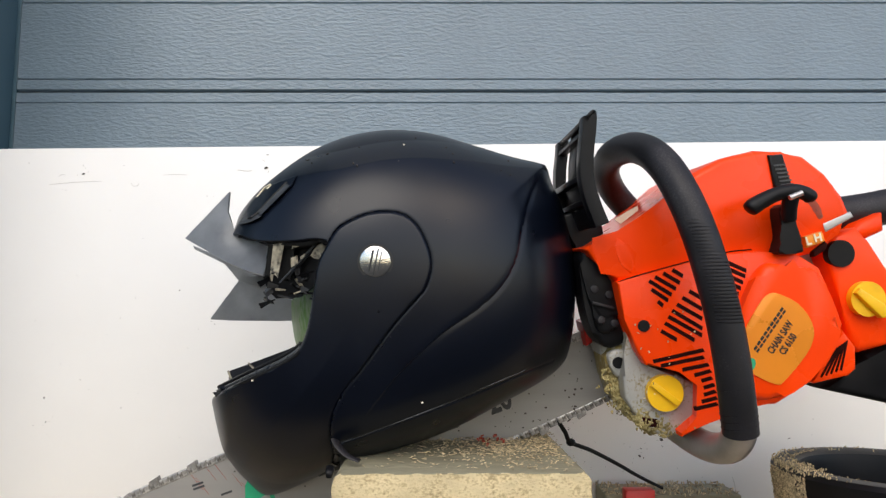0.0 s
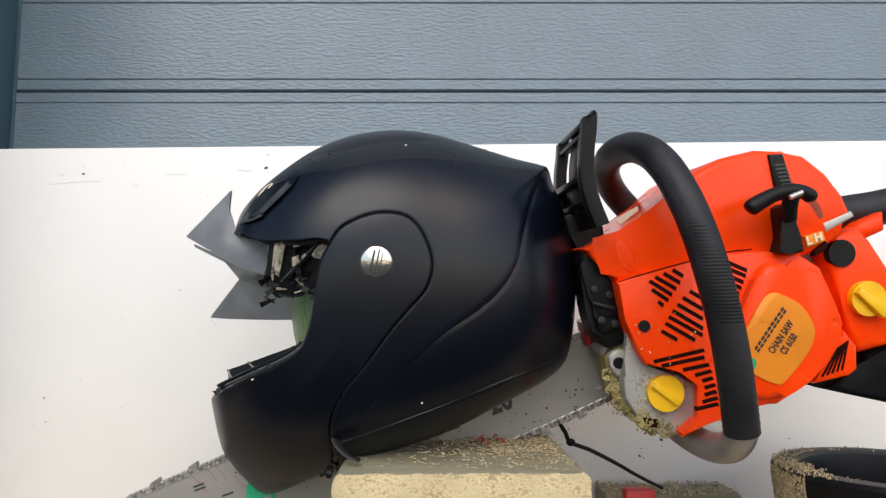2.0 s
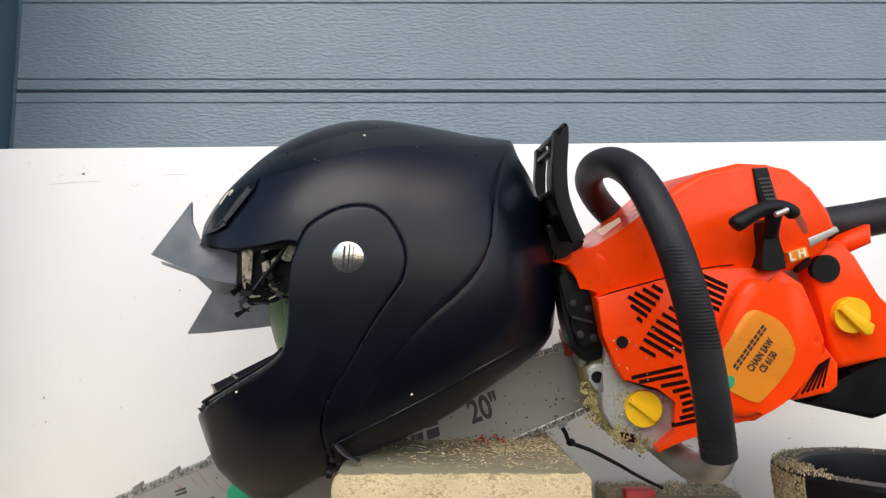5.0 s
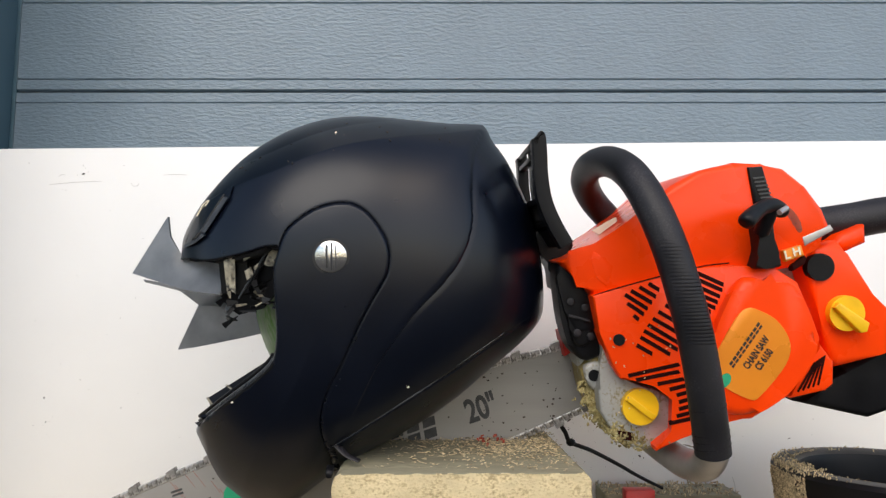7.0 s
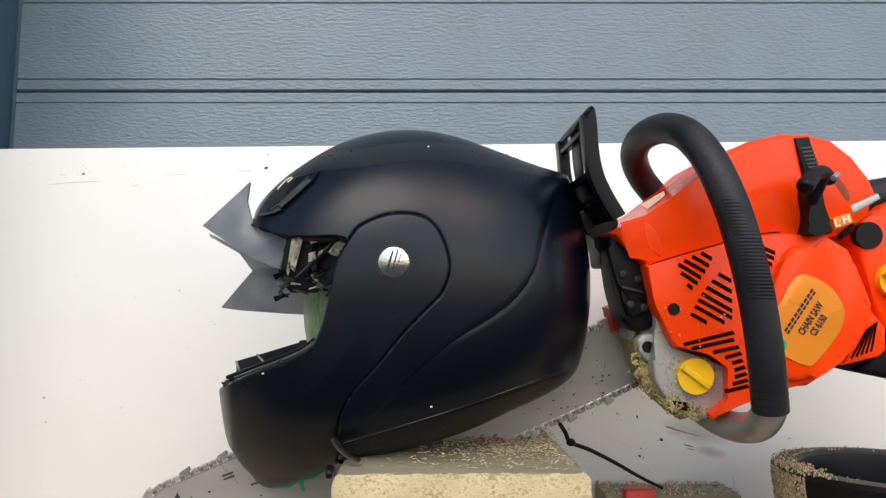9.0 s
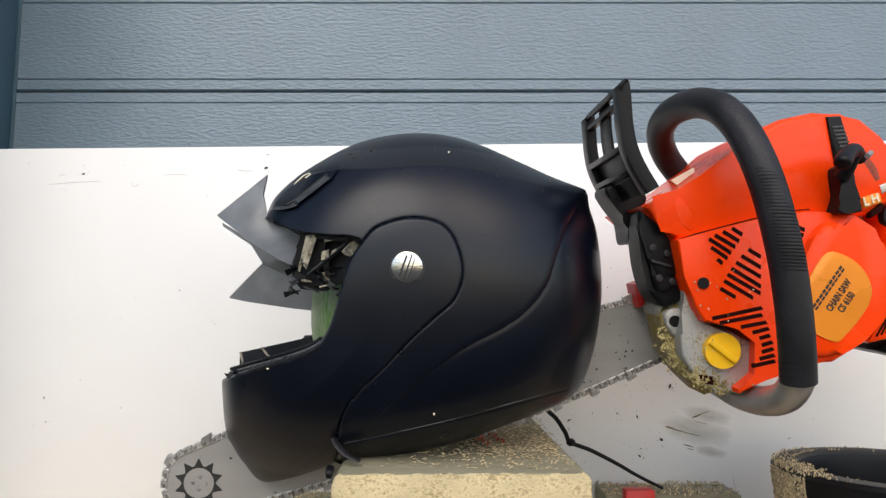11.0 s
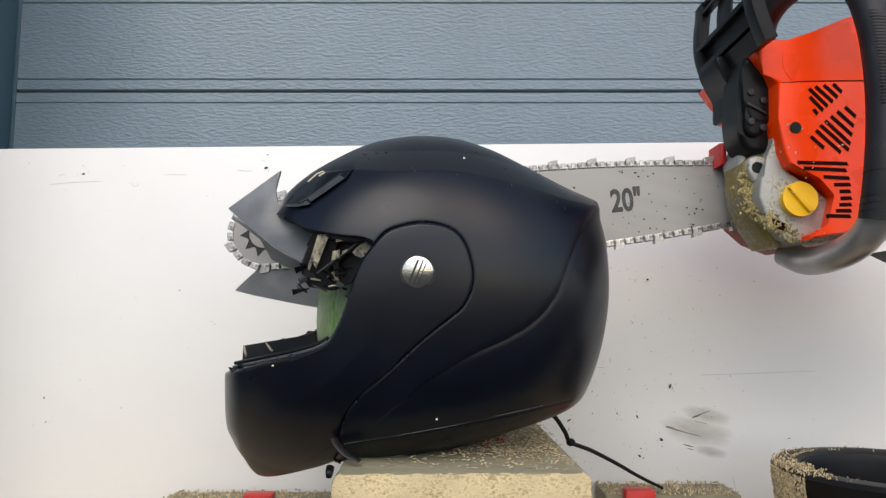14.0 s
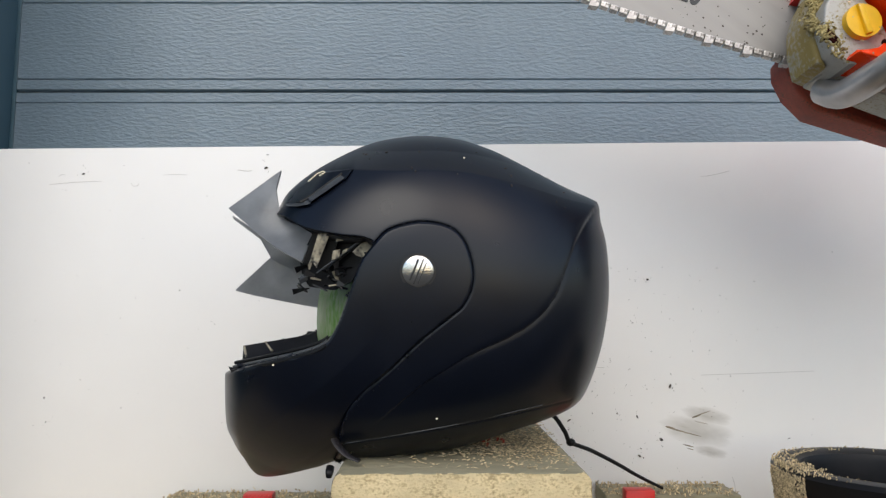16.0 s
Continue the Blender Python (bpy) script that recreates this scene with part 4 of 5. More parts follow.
        q = rng.uniform(0.0003, 0.0011)
        bmesh.ops.create_circle(bm, cap_ends=True, segments=7, radius=q, matrix=Matrix.Translation(place(x, h, -0.0024)) @ Matrix.Rotation(radians(90), 4, "X") @ Matrix.Diagonal((rng.uniform(0.6, 1.6), 1, 1, 1)))
    tagged(part("oil_spatter", bm, M_FLECK, bar, "brown oil spots"), kind="stuff")
    bm = bmesh.new()
    for i in range(14):
        x, h, q = rng.uniform(0.2, 0.42), rng.uniform(0.0, 0.025), rng.uniform(0.008, 0.02)
        dirn = way * 0.35 + up
        p = place(x, h, -0.0024)
        w = way * 0.0002
        bm.faces.new([bm.verts.new(v) for v in (p - w, p + w, p + w + dirn * q, p - w + dirn * q)])
    tagged(part("scratches", bm, M_DIRTYRED_SHADE, bar, "thin reddish scratches"), kind="stuff")
    # the chain: one link after another round the bar
    path = [np.array((p[0], p[1] + 0.0)) for p in edge] + arc + [np.array((p[0], -p[1])) for p in reversed(edge)]
    cum = [0.0]
    for p, q in zip(path, path[1:]):
        cum.append(cum[-1] + float(np.hypot(*(q - p))))
    chain = part("saw_chain", tube_along([(*place(p[0], p[1], 0), 0.0022) for p in path[::2]], 1, 6), M_CHAIN, s, "oily steel saw chain")
    lk = bmesh.new()
    box(-0.0042, 0.0042, -0.0034, 0.0034, -0.001, 0.0052, 0.0009, lk)
    link = mesh_from(lk, "link", M_CHAIN, False)
    ct = bmesh.new()
    box(-0.0046, 0.0046, -0.0034, 0.0034, -0.001, 0.006, 0.0009, ct)
    vs = [ct.verts.new(p) for p in ((-0.005, -0.004, 0.0088), (0.0035, -0.004, 0.0074), (0.0035, 0.004, 0.0074), (-0.005, 0.004, 0.0088), (-0.005, -0.004, 0.004), (0.0035, -0.004, 0.004), (0.0035, 0.004, 0.004), (-0.005, 0.004, 0.004))]
    for ids in ((0, 1, 2, 3), (7, 6, 5, 4), (0, 4, 5, 1), (2, 6, 7, 3), (1, 5, 6, 2), (3, 7, 4, 0)):
        ct.faces.new([vs[i] for i in ids])
    cutter = mesh_from(ct, "cutter", M_CHAIN, False)
    n = int(cum[-1] / 0.0096)
    for i in range(n):
        d = (i + 0.5) * cum[-1] / n
        j = min(max(np.searchsorted(cum, d) - 1, 0), len(path) - 2)
        t = (d - cum[j]) / (cum[j + 1] - cum[j])
        p, q = path[j], path[j + 1]
        c, e = p + (q - p) * t, (q - p) / np.hypot(*(q - p))
        e = (float(e[0]), float(e[1]))
        xv = way * e[0] + up * e[1]
        zv = way * -e[1] + up * e[0]
        m = Matrix.Translation(place(c[0], c[1])) @ Matrix(((xv.x, 0, zv.x, 0), (0, 1, 0, 0), (xv.z, 0, zv.z, 0), (0, 0, 0, 1)))
        ob = new("cutter" if i % 4 == 1 else "link", cutter if i % 4 == 1 else link)
        ob.parent, ob.matrix_basis = chain, m
    return bar


def wrap_handle(s):
    """The wrap handle: a bare metal tube, its black rubber grip with end rings, and the knurled zone of the grip."""
    mount = SD.at(1240, 660, 0.52)
    g = new("wrap_handle")
    g.parent, g.matrix_basis = s, Matrix.Translation(mount)
    tagged(g, "black rubber-covered wrap handle with a bare metal end")

    def tube(path, n, sides):
        return tube_along([(*(SD.at(u, v, d) - mount), r) for u, v, d, r in path], n, sides)
    part("handle_tube", tube([(1150, 776, 0.62, 0.0125), (1185, 803, 0.598, 0.0125), (1218, 822, 0.562, 0.0125), (1248, 822, 0.532, 0.0125), (1262, 795, 0.514, 0.0125), (1260, 765, 0.509, 0.012)], 6, 20), M_TUBE, g, "bare metal end of the wrap handle")
    way = [(1262, 802, 0.511), (1254, 735, 0.506), (1243, 660, 0.504), (1227, 580, 0.504), (1207, 505, 0.506), (1186, 440, 0.51), (1160, 378, 0.518), (1132, 328, 0.533), (1103, 297, 0.556), (1071, 286, 0.59), (1042, 298, 0.632), (1035, 326, 0.665),
           (1054, 362, 0.69), (1094, 404, 0.70), (1130, 440, 0.70)]
    part("handle_grip", tube([(u, v, d, 0.0133) for u, v, d in way], 8, 24), M_RUBBER, g, "black rubber wrap grip")
    vs, us, ds = [p[1] for p in way[6::-1]], [p[0] for p in way[6::-1]], [p[2] for p in way[6::-1]]
    for v0 in (720, 764, 776, 788):
        c = SD.at(np.interp(v0, vs, us), v0, np.interp(v0, vs, ds)) - mount
        ring = [(c.x + 0.0133 * math.cos(k * math.tau / 24), c.y + 0.0133 * math.sin(k * math.tau / 24), c.z + 0.003 * math.cos(k * math.tau / 24), 0.0003) for k in range(25)]
        part("grip_ring", tube_along(ring, 1, 6), M_BLACK, g)
    bm = bmesh.new()
    for i in range(30):
        v0 = 425 + i * 6.2
        u0, d0 = np.interp(v0, vs, us), np.interp(v0, vs, ds)
        for k in range(13):
            a = -math.pi / 2 + (k - 6 + (i % 2) * 0.5) * 0.13
            c = SD.at(u0, v0, d0) - mount + Vector((0.0132 * math.cos(a), 0.0132 * math.sin(a), 0))
            bmesh.ops.create_cube(bm, size=0.0012, matrix=Matrix.Translation(c) @ Euler((0.6, 0.7, 0.6)).to_matrix().to_4x4())
    tagged(part("knurling", bm, M_RUBBER, g), kind="stuff")
    return g


def starter_grip(s):
    """The pull starter's T-shaped grip on its stem."""
    c = SD.at(1362, 366, 0.542)
    g = new("starter_grip")
    g.parent, g.matrix_basis = s, Matrix.Translation(c)
    tagged(g, "black T-shaped pull-starter grip")

    def rel(u, v, d, r):
        return (*(SD.at(u, v, d) - c), r)
    part("crossbar", tube_along([rel(1283, 398, 0.54, 0.004), rel(1288, 394, 0.54, 0.0066), (*rel(1308, 382, 0.54, 0.0064),), rel(1335, 369, 0.54, 0.0058), rel(1362, 364, 0.54, 0.0062), rel(1384, 367, 0.54, 0.0056), rel(1397, 375, 0.54, 0.0056), rel(1402, 380, 0.54, 0.003)], 5, 16), M_BLACK, g)
    part("hub", tube_along([rel(1362, 368, 0.541, 0.0066), rel(1358, 392, 0.545, 0.0062), rel(1357, 412, 0.55, 0.0062)], 4, 16), M_BLACK, g)
    part("starter_pin", tube_along([rel(1357, 377, 0.529, 0.0022), rel(1380, 368, 0.529, 0.0022)], 2, 10), M_TUBE, g, "bare metal pin")
    return g


def hand_guard(s):
    """The chain-brake guard in front of the wrap handle: two rails, cross bars with recesses between, and an arm down to the body."""
    foot = SD.at(986, 504, 0.612)
    g = new("hand_guard")
    g.parent, g.matrix_basis = s, Matrix.Translation(foot)
    tagged(g, "black plastic chain-brake hand guard")
    prof = smooth_loop([(936, 247), (945, 253), (950, 282), (954, 323), (963, 364), (980, 400), (1003, 436)], 8, closed=False)
    ref = 0.551

    def strip(d0, d1, i0, i1, thick=9.0, inset=0.0):
        bm = bmesh.new()
        rows = []
        for i in range(i0, i1 + 1):
            p = prof[i]
            a, b = prof[max(i - 1, 0)], prof[min(i + 1, len(prof) - 1)]
            e = (b - a) / np.hypot(*(b - a))
            nrm = np.array((e[1], -e[0]))
            row = []
            for q, d in ((p - nrm * inset, d0), (p - nrm * inset, d1), (p - nrm * (thick + inset), d1), (p - nrm * (thick + inset), d0)):
                row.append(bm.verts.new(SD.at(q[0], q[1], ref) + Vector((0, d - ref, 0)) - foot))
            rows.append(row)
        for r, t in zip(rows, rows[1:]):
            for k in range(4):
                bm.faces.new((r[k], r[(k + 1) % 4], t[(k + 1) % 4], t[k]))
        bm.faces.new(rows[0])
        bm.faces.new(rows[-1])
        bmesh.ops.recalc_face_normals(bm, faces=bm.faces)
        bmesh.ops.bevel(bm, geom=list(bm.edges), offset=0.0011, segments=2, profile=0.5, affect="EDGES", clamp_overlap=True)
        return bm
    n = len(prof) - 1
    part("near_rail", strip(0.537, 0.552, 1, n, 24), M_BLACK, g)
    part("far_rail", strip(0.655, 0.672, 1, n, 22), M_BLACK, g)
    part("top_bar", strip(0.541, 0.668, 0, 8, 20), M_BLACK, g, "black top bar of the guard")
    part("rear_panel", strip(0.595, 0.628, 8, 32, 5, 2), M_BLACK, g)
    for i0, deep in ((15, 17), (30, 20), (38, 20)):
        part("rib", strip(0.546, 0.664, i0, i0 + 2, deep, 3), M_BLACK, g)
    part("lower_panel", strip(0.546, 0.664, 31, n, 6, 2), M_BLACK, g)
    part("foot_plate", strip(0.546, 0.664, 41, n, 17, 3), M_BLACK, g)
    arm = smooth_loop([(934, 422), (985, 410), (1010, 440), (992, 470), (996, 514), (980, 520), (972, 482), (950, 455)], 3)
    bm = SD.prism(arm, 0.612, 0.655, 0.003)
    bmesh.ops.translate(bm, vec=-foot, verts=bm.verts)
    part("arm", bm, M_BLACK, g, "black arm of the hand guard")
    return g


the_saw = chainsaw()
saw_bar(the_saw)
the_guard = hand_guard(the_saw)
the_handle = wrap_handle(the_saw)
the_starter = starter_grip(the_saw)


# ---- small things on the bench ----
def world_at(u, v, y):
    """The point of the upright plane at y that the drawing unit (u, v) of the standing view lies on."""
    w = BASE.to_3x3() @ Drawing.raw(u, v, 1.0)
    return Vector((0, 0, EYE)) + w * (y / w.y)


def batten(x0, x1, y0, y1, z, label):
    b = thing("batten", pose((x0 + x1) / 2, y0, 0), label, "batten", group="battens behind the block")
    h = (x1 - x0) / 2
    part("timber", box(-h, h, 0, y1 - y0, 0, z, 0.002), M_WOODTOP, b)
    rng = random.Random(int(x0 * 1000) + 999)
    rows = []
    for k in range(420):
        c = Vector((rng.uniform(-h, h), rng.uniform(-0.001, y1 - y0), z + abs(rng.gauss(0, 0.0018))))
        rows.append((c, [rng.random() * 3 for i in range(3)], (rng.uniform(0.002, 0.005), 0.0014, 0.0006)))
    tagged(part("sawdust", shards(rows), M_CHIPS, b, "pale sawdust lying on the batten"), kind="stuff")


batten(0.188, 0.345, 0.812, 0.868, 0.056, "weathered batten with sawdust, beside the block")
batten(-0.33, -0.09, 0.822, 0.868, 0.046, "weathered batten against the board")


def red_pad(u, v, y, ribbed):
    c = world_at(u, v, y)
    z = c.z
    p = thing("clamp", pose(c.x, y, 0), "red plastic clamp holding the batten", "clamp", group="red clamps")
    part("jaw", box(-0.0165, 0.0165, -0.006, 0.012, 0.0, z, 0.0015), M_RED, p)
    part("post", box(-0.008, 0.008, -0.012, -0.006, 0.0, z - 0.01, 0.0015), M_RED, p)
    if ribbed:
        for k in range(7):
            part("rib", box(-0.0155 + k * 0.0045, -0.0135 + k * 0.0045, -0.0075, -0.005, 0.01, z - 0.001, 0.0004), M_RED, p)


red_pad(1131, 866, 0.80, False)
red_pad(458, 873, 0.80, True)


def tub():
    c = world_at(1576, 826, 0.67)
    t = thing("tub", pose(c.x, 0.67, 0), "round black plastic tub with sawdust stuck to its rim", "tub")
    h, bm = c.z, bmesh.new()
    prof = [(0.0, 0.002), (0.08, 0.0), (0.086, 0.004), (0.097, h - 0.03), (0.103, h - 0.012), (0.104, h - 0.004), (0.1, h), (0.088, h + 0.001), (0.078, h - 0.003), (0.0755, h - 0.01), (0.076, h - 0.05), (0.07, 0.012), (0.0, 0.012)]
    n = 72
    rings = [[bm.verts.new((r * math.cos(k * math.tau / n), r * math.sin(k * math.tau / n), z)) for k in range(n)] if r else [bm.verts.new((0, 0, z))] for r, z in prof]
    for a, b in zip(rings, rings[1:]):
        for k in range(n):
            j = (k + 1) % n
            if len(a) == 1:
                bm.faces.new((a[0], b[k], b[j]))
            elif len(b) == 1:
                bm.faces.new((a[k], a[j], b[0]))
            else:
                bm.faces.new((a[k], a[j], b[j], b[k]))
    part("pot", bm, M_BLACK, t, "black plastic pot")
    rng = random.Random(8)
    rows = []
    for k in range(5400):
        if k < 5000:
            a = math.pi + max(-0.42, min(0.3, rng.gauss(0.02, 0.17)))
            z = h - rng.uniform(-0.002, 0.07) + 0.001
            r = (0.104 if z < h - 0.004 else rng.uniform(0.078, 0.104)) - max(0, (h - 0.012 - z)) * 0.11
        else:
            a, r, z = math.pi - abs(rng.gauss(0, 0.8)) if k % 3 else math.pi + abs(rng.gauss(0.3, 0.25)), rng.uniform(0.082, 0.103), h + 0.0005
        p = Vector((r * math.cos(a), r * math.sin(a), z))
        rows.append((p, [rng.random() * 3 for i in range(3)], (rng.uniform(0.001, 0.0034), rng.uniform(0.0005, 0.0013), 0.0006)))
    tagged(part("sawdust", shards(rows), M_CHIPS, t, "pale sawdust stuck to the rim"), kind="stuff")


tub()


def sawdust_on_block():
    rng = random.Random(21)
    rows = []
    for k in range(2600):
        x, y = rng.uniform(-0.078, 0.108), 0.8 - abs(rng.gauss(0, 0.12))
        if k % 3:
            x, y = 0.1 - abs(rng.gauss(0, 0.06)), 0.64 + rng.gauss(0, 0.05)
        if not (-0.08 < x < 0.11 and 0.527 < y < 0.8):
            continue
        rows.append(((x, y, 0.1448 + abs(rng.gauss(0, 0.0012))), (rng.gauss(0, 0.25), rng.gauss(0, 0.25), rng.random() * 6), (min(0.009, 0.0022 * math.exp(rng.gauss(0, 0.5))), rng.uniform(0.0004, 0.0013), 0.0004)))
    ob = part("sawdust", shards(rows), M_CHIPS)
    tagged(ob, "pale wood chips scattered on the block", "sawdust", kind="stuff")


sawdust_on_block()
rng_red = random.Random(5)
tagged(part("red_crumbs", shards([((0.04 + rng_red.gauss(0, 0.007), 0.645 + rng_red.gauss(0, 0.01), 0.1465 + rng_red.random() * 0.004), (rng_red.random() * 3, rng_red.random() * 3, rng_red.random() * 3), (0.003, 0.002, 0.0015)) for k in range(14)]), M_DIRTYRED_SHADE),
       "small red crumbs among the sawdust on the block", "debris", kind="stuff")


def cord():
    def w(u, v, y, r):
        return (*world_at(u, v, y), r)
    c = thing("cord", pose(0, 0, 0), "thin black knotted cord hanging from the helmet to the batten", "cord")
    part("strand", tube_along([w(970, 728, 0.74, 0.0024), w(985, 742, 0.745, 0.0024), w(1000, 765, 0.75, 0.0024), w(1010, 783, 0.755, 0.0024), w(1045, 797, 0.765, 0.0023), w(1090, 820, 0.785, 0.0022), w(1130, 843, 0.80, 0.002), w(1172, 864, 0.815, 0.0018)], 6, 10), M_BLACK, c)
    bm = bmesh.new()
    bmesh.ops.create_icosphere(bm, subdivisions=2, radius=0.0048, matrix=Matrix.Translation(world_at(1010, 783, 0.755)) @ Matrix.Diagonal((1.1, 1, 0.9, 1)))
    part("knot", bm, M_BLACK, c)
    s = thing("strap", pose(0, 0, 0), "black nylon chin strap end lying on the block", "strap")
    part("webbing", tube_along([w(592, 778, 0.555, 0.004), w(600, 792, 0.55, 0.004), w(614, 806, 0.547, 0.0035), w(636, 816, 0.545, 0.003)], 5, 10, flat=0.4), M_RUBBER, s)
    part("webbing_end", tube_along([w(585, 826, 0.528, 0.003), w(583, 836, 0.521, 0.003), w(582, 846, 0.521, 0.002)], 4, 8, flat=0.5), M_BLACK, s)


cord()


def board_marks():
    rng = random.Random(77)
    bm = bmesh.new()

    def speck(u, v, r, tall=1.0):
        p = world_at(u, v, BOARD_Y - 0.0006)
        m = Matrix.Translation(p) @ Euler((0, rng.random() * 3, 0)).to_matrix().to_4x4() @ Matrix.Diagonal((rng.uniform(0.4, 1.1), 0.5, tall, 1))
        for w in bmesh.ops.create_icosphere(bm, subdivisions=1, radius=r * 0.85, matrix=m)["verts"]:
            w.co = p + (w.co - p) * rng.uniform(0.5, 1.25)

    def crumb(u, v, r, tall):
        speck(u, v, r, tall)
        if r > 0.0015:
            for i in range(4):
                speck(u + rng.gauss(0, 7), v + rng.gauss(0, 9), r * rng.uniform(0.15, 0.4), rng.uniform(0.7, 1.8))
    for u, v, r in ((148, 308, 0.0024), (471, 298, 0.0032), (78, 704, 0.0014), (81, 747, 0.0017), (214, 722, 0.0012), (142, 672, 0.0012), (318, 514, 0.001), (1186, 684, 0.003), (1170, 778, 0.0025), (1132, 807, 0.003),
                    (1146, 495, 0.0022), (1119, 571, 0.0018), (1048, 693, 0.0018), (1007, 744, 0.0028), (1303, 603, 0.001), (1396, 776, 0.0015), (1340, 583, 0.001), (1473, 446, 0.001), (1092, 732, 0.002), (1128, 738, 0.002)):
        crumb(u, v, r, rng.uniform(0.8, 1.6))
    for k in range(200):
        u = 1010 + abs(rng.gauss(0, 170))
        speck(min(u, 1560), rng.uniform(470, 860), rng.uniform(0.0003, 0.0008), rng.uniform(0.7, 1.8))
    for k in range(60):
        speck(rng.uniform(5, 470), rng.uniform(280, 870), rng.uniform(0.0002, 0.0008))
    tagged(part("debris_specks", bm, M_FLECK), "dark specks of debris stuck to the white board", "debris", kind="stuff")
    bm = bmesh.new()
    for pts in (((88, 327), (130, 323), (180, 321)), ((1240, 664), (1330, 661), (1440, 657)), ((1240, 313), (1262, 310), (1290, 303)), ((1296, 845), (1300, 858), (1303, 880)), ((232, 324), (236, 330), (243, 329), (246, 325)), ((290, 310), (312, 309), (330, 310)), ((420, 301), (436, 303), (446, 302)),
                ((104, 312), (112, 309), (117, 312)), ((1010, 652), (1040, 650), (1070, 651)), ((1060, 560), (1070, 566), (1078, 568))):
        tube_along([(*world_at(u, v, BOARD_Y - 0.0002), 0.00022) for u, v in pts], 4, 5, bm)
    tagged(part("scratches", bm, M_SCRATCH), "fine scratches in the white board", "scratches", kind="stuff")
    bm = bmesh.new()
    for u, v, lu, lv in ((1186, 757, 9, 3), (1200, 762, 14, 2.2), (1222, 768, 20, 1.6), (1232, 737, 9, 2.5), (1246, 731, 12, 1.4), (1218, 789, 10, 1.8), (1222, 795, 7, 1.2), (1240, 748, 12, 0.9)):
        k = BOARD_Y / LENS
        bmesh.ops.create_icosphere(bm, subdivisions=2, radius=1, matrix=Matrix.Translation(world_at(u, v, BOARD_Y)) @ Matrix.Rotation(radians(14 if v > 745 else -18), 4, "Y") @ Matrix.Diagonal((lu * k, 0.0004, lv * k * 0.6, 1)))
    tagged(part("smear", bm, M_SMEAR), "brown oily streaks smeared on the white board", "smear", kind="stuff")


board_marks()


# ---- what moves ----
def turned(drawing, row):
    """A thing's pose from its rest: a turn vector in degrees and a shift in millimetres."""
    t, a, b, c, x, y, z = row
    w = Vector((radians(a), radians(b), radians(c)))
    r = Matrix.Rotation(w.length, 4, w.normalized()) if w.length > 1e-9 else Matrix()
    return t, BASE @ Matrix.Translation(drawing.c + Vector((x, y, z)) / 1000) @ r


SAW_ROWS = (
    (0, -1.42, -0.20, 0.47, 20.8, 4.9, 9.9),
    (0.5, -1.15, 0.02, 0.36, 18.1, 3.7, 7.3),
    (1, -0.79, 0.02, 0.42, 15.3, 2.4, 6.4),
    (1.5, -1.80, -0.31, 0.12, 20.6, 3.3, 10.1),
    (2, -1.47, -0.36, 0.32, 21.2, 4.3, 10.0),
    (2.5, -1.47, -0.27, 0.25, 18.3, 4.0, 8.5),
    (3, -1.38, -0.18, 0.36, 18.5, 4.4, 8.1),
    (3.5, -0.48, 0.01, 0.46, 12.3, 2.7, 4.4),
    (4, 0.30, 0.05, 0.14, 8.7, 0.0, 1.8),
    (6.5, 1.07, -0.10, -0.48, -4.6, -4.1, -1.0),
    (7, 0.00, -0.00, -0.00, -0.0, -0.0, 0.0),
    (7.5, 0.03, -0.39, -0.31, 5.6, -1.9, 4.7),
    (8, -0.37, -0.77, -0.05, 17.3, 0.6, 9.9),
    (8.5, -1.64, -0.67, 0.40, 31.6, 4.6, 16.2),
    (9, -1.94, -0.83, 0.22, 46.4, 6.7, 24.1),
    (11.5, -1.48, 0.77, 1.15, 73.8, 12.4, 45.6),
    (12, -1.80, 0.81, 1.17, 77.4, 13.4, 48.1),
    (12.5, -2.41, 1.76, 1.49, 86.1, 17.1, 57.0),
    (13, -3.35, 5.09, 1.91, 99.0, 22.3, 80.5),
    (13.5, -5.11, 11.06, 0.68, 129.9, 23.2, 118.6),
    (14, -6.02, 14.11, -0.82, 159.4, 26.1, 149.1),
    (14.5, -7.46, 20.65, -0.85, 186.0, 33.9, 175.9),
    (15, -8.34, 28.91, -3.86, 204.2, 27.8, 210.2),
    (15.5, -8.55, 35.63, -2.74, 210.2, 14.5, 233.2),
    (16, -9.39, 40.50, -2.99, 219.8, 10.8, 251.4),
)
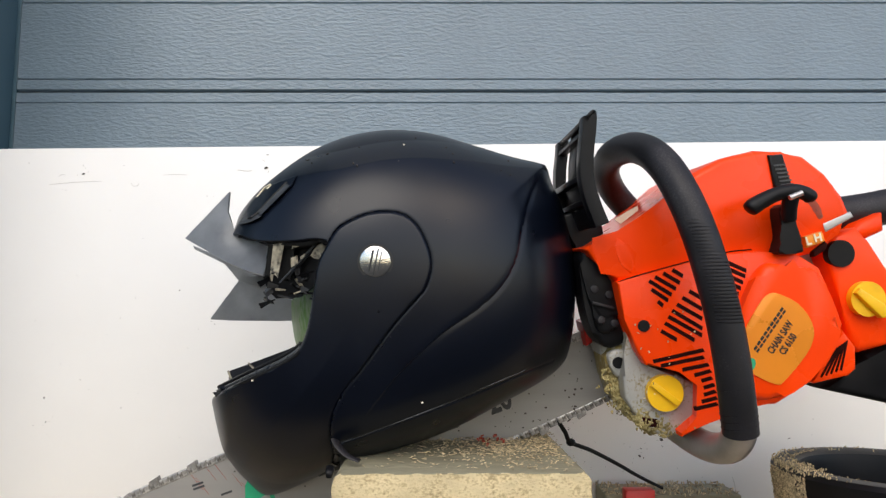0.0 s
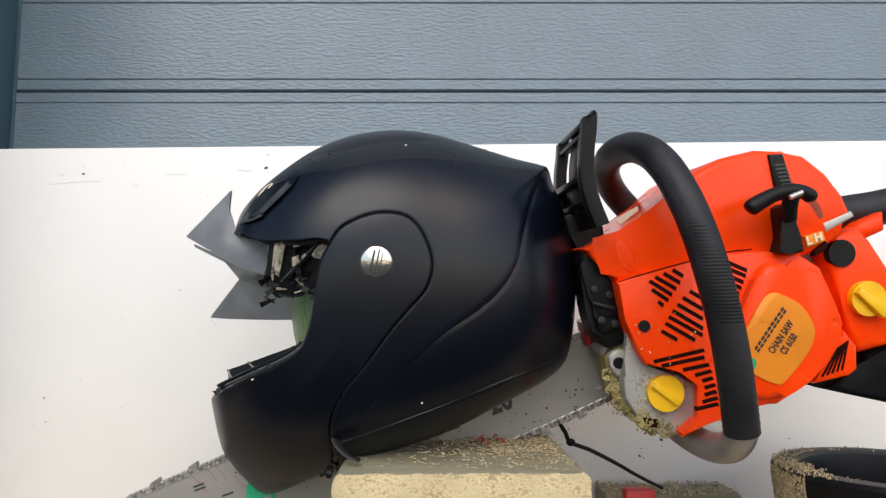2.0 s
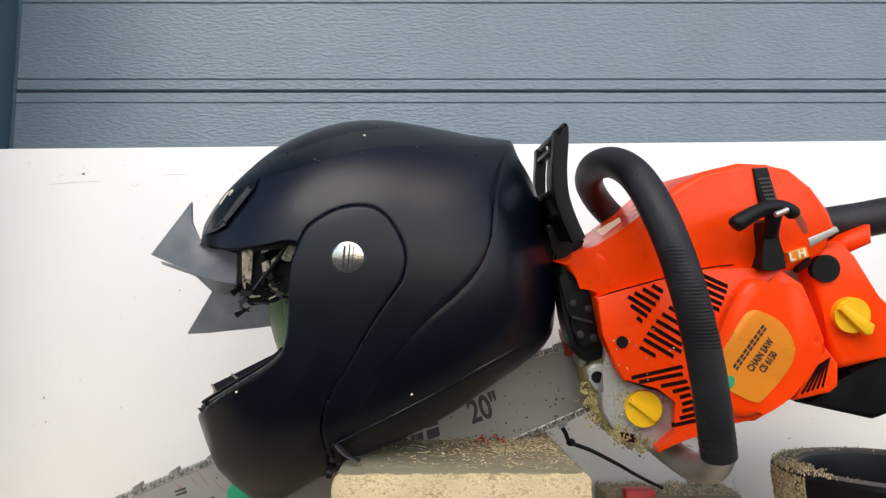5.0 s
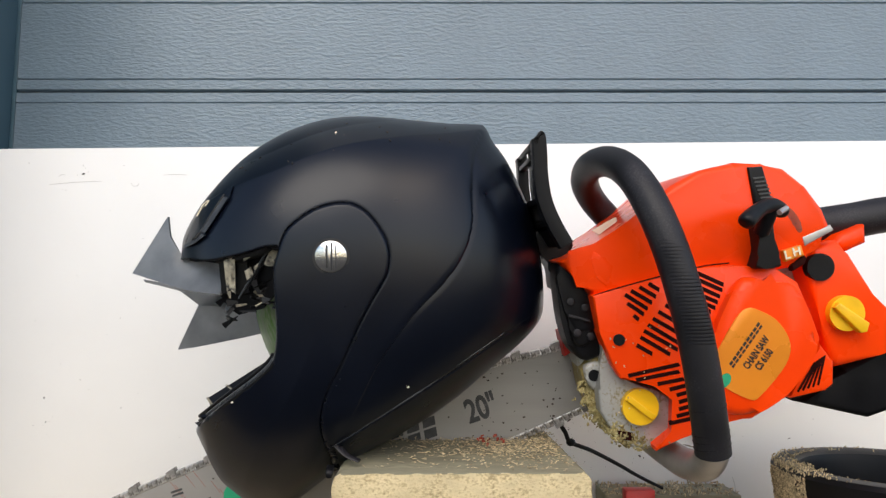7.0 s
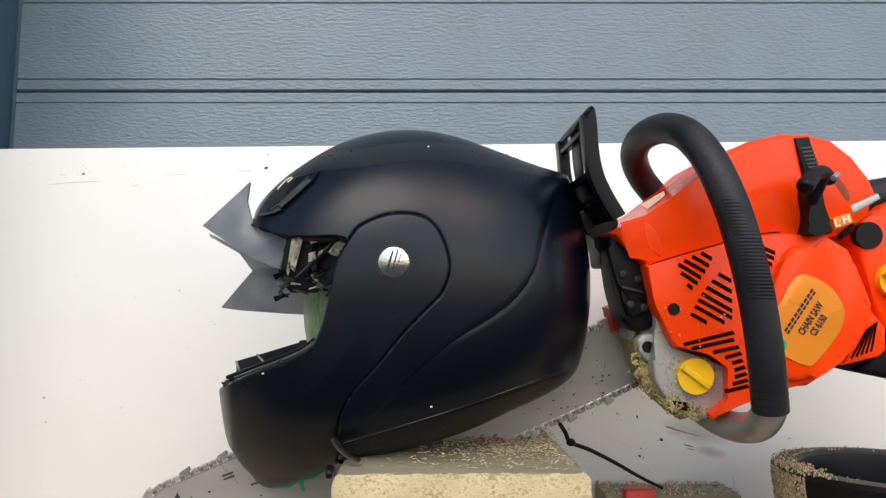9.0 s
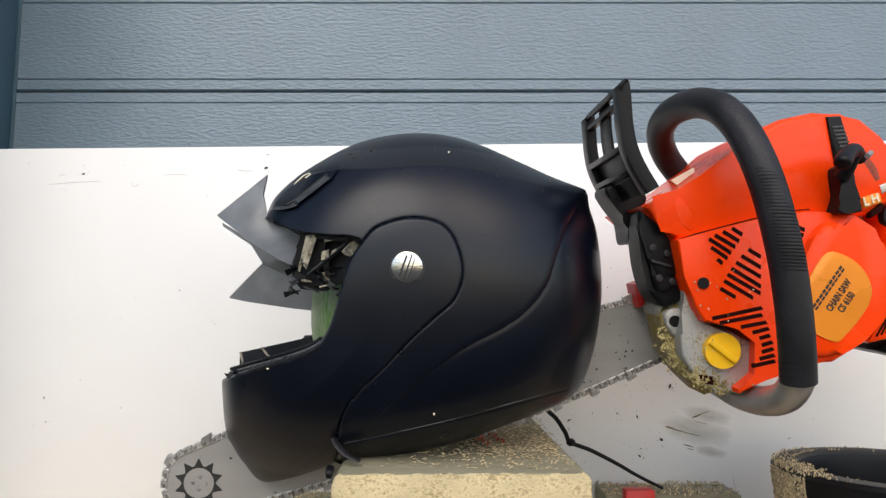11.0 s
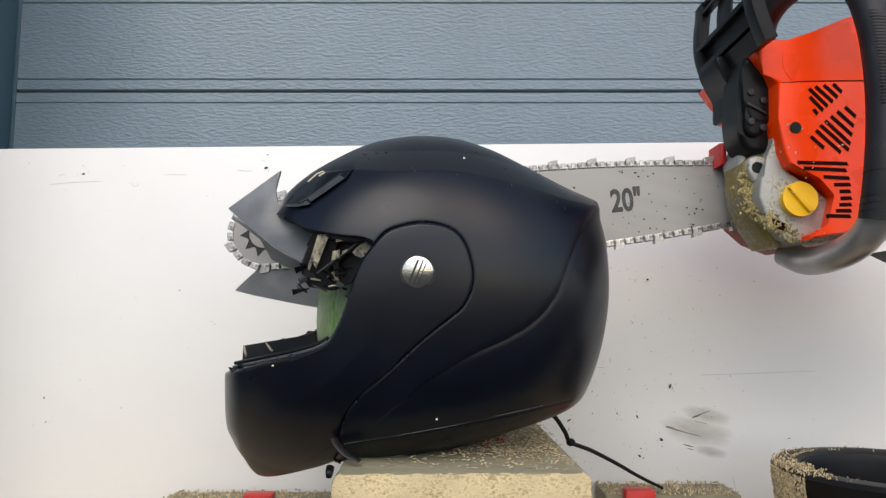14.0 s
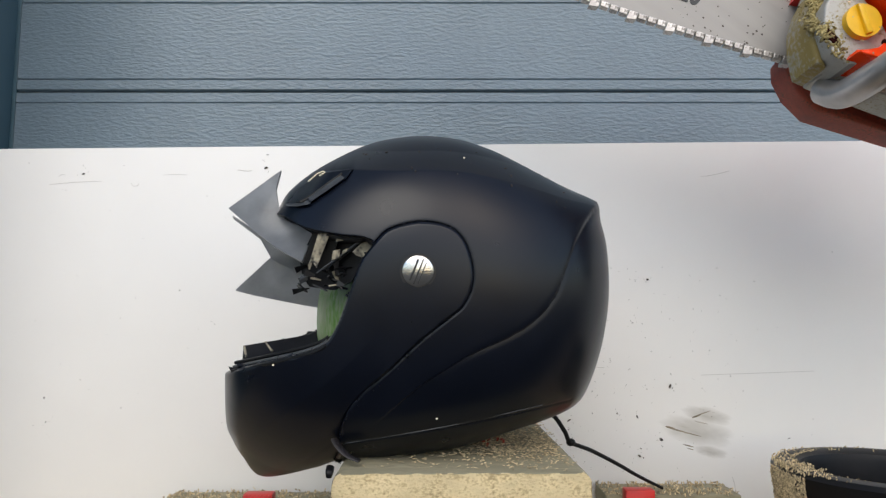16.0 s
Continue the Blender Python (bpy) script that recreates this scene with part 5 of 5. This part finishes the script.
HELMET_ROWS = (
    (0, -0.65, -10.76, 0.20, -25.9, 4.6, 5.7),
    (0.5, -0.60, -11.39, 0.16, -27.9, 2.7, 5.9),
    (1, -0.53, -12.58, 0.13, -30.2, 2.9, 7.2),
    (1.5, -0.53, -12.62, -0.03, -30.0, 2.8, 8.4),
    (2, -0.61, -10.19, 0.34, -25.7, 5.0, 5.5),
    (2.5, -0.70, -11.63, 0.12, -28.6, 3.3, 6.8),
    (3, -0.60, -11.09, 0.15, -27.4, 3.1, 6.4),
    (3.5, -0.53, -13.64, 0.26, -33.3, 3.8, 8.5),
    (4, -0.05, -14.77, 0.71, -37.9, -0.2, 10.1),
    (6.5, 1.35, -21.67, 2.87, -54.3, -7.9, 13.9),
    (7, 1.46, -22.47, 2.89, -56.0, -8.8, 14.3),
    (7.5, 1.44, -21.51, 2.81, -53.5, -8.4, 14.3),
    (8, 1.18, -17.37, 2.09, -43.0, -6.6, 13.3),
    (8.5, 0.17, -12.77, 0.86, -30.4, 1.1, 10.8),
    (9, -0.43, -7.06, 0.04, -13.7, 2.0, 5.4),
    (11.5, -0.22, -2.87, -0.24, -5.2, -1.8, 2.1),
    (12, -0.19, -2.66, -0.20, -4.7, -2.6, 1.7),
    (12.5, -0.15, -2.53, -0.29, -4.8, -0.3, 2.3),
    (13, -0.09, -2.26, -0.20, -4.2, -0.6, 2.0),
    (13.5, -0.21, -0.99, -0.36, -1.7, 0.3, 0.7),
    (14, 0.22, -0.01, -0.02, -0.1, -0.3, 0.0),
    (14.5, 0.18, 0.18, 0.06, -0.4, 0.0, 0.0),
    (16, 0.00, 0.00, 0.00, 0.0, 0.0, 0.0),
)
GUARD_ROWS = (
    (0, 11.5, 4.2, 7.6), (0.5, 11.3, 5.1, 8.0), (1, 11.8, 4.9, 8.1), (1.5, 9.1, 3.9, 5.9), (2, 11.7, 4.4, 7.4), (2.5, 11.3, 4.7, 7.2), (3, 11.5, 5.1, 7.5), (3.5, 12.3, 3.9, 7.6), (4, 10.5, 4.9, 8.7), (6.5, 5.8, 4.1, 5.9),
    (7, 2.8, 1.1, 3.3), (7.5, 0.9, 1.3, 0.3), (8, 1.8, -0.6, 2.2), (8.5, 1.7, -0.9, 1.5), (9, 2.4, -1.1, 1.1), (11.5, 1.0, -0.7, 0.8), (12, 0.6, -0.3, 0.1), (12.5, 0.0, 0.0, 0.0), (13, 0.4, -1.6, -3.5), (13.5, -0.8, 2.0, -8.0),
    (14, -1.0, 6.0, -12.0), (16, -1.0, 6.0, -12.0),
)
# the wrap handle gives on its rubber mounts
HANDLE_ROWS = (
    (0, 0.6, 0.4, 2.0), (0.5, 0.0, 0.7, 1.7), (1, 0.1, 1.1, 1.4), (1.5, 0.5, 0.2, 2.0), (2, 0.5, 0.6, 2.4), (2.5, 0.3, 0.7, 2.6), (3, 0.0, 0.7, 1.8), (3.5, 0.1, 1.1, 1.3), (4, -0.4, 1.7, 0.4), (6.5, -0.3, 1.7, -0.1), (7, 0.0, 0.0, 0.0),
    (7.5, 0.2, 0.7, 1.9), (8, 0.9, 0.2, 2.8), (8.5, 1.6, -0.8, 3.2), (9, 2.6, -0.7, 4.2), (11.5, 2.6, -2.0, 5.6), (12, 2.8, -1.6, 6.1), (12.5, 2.9, -0.5, 5.9), (13, 1.8, -2.4, 5.8), (13.5, 1.0, -2.1, 4.3), (14, 0.8, -2.6, 2.1), (16, 0.8, -2.6, 2.1),
)
# the starter grip twists on its cord
STARTER_ROWS = ((0, 0.0), (4, 0.0), (6.5, 30.0), (7, 33.0), (9, 40.0), (12.5, 45.0), (16, 45.0))


def motions():
    walk(the_saw, [turned(SD, r) for r in SAW_ROWS])
    walk(the_helmet, [turned(HD, r) for r in HELMET_ROWS])
    walk(the_melon, [turned(HD, r) for r in HELMET_ROWS])
    for ob, rows in ((the_guard, GUARD_ROWS), (the_handle, HANDLE_ROWS)):
        rest = ob.matrix_basis.translation.copy()
        walk(ob, [(t, Matrix.Translation(rest + Vector((x, 0, z)) / 1000) @ Matrix.Rotation(radians(a), 4, "Y")) for t, a, x, z in rows])
    stem = the_starter.matrix_basis.translation.copy()
    walk(the_starter, [(t, Matrix.Translation(stem) @ Matrix.Rotation(radians(a), 4, "Z")) for t, a in STARTER_ROWS])


motions()
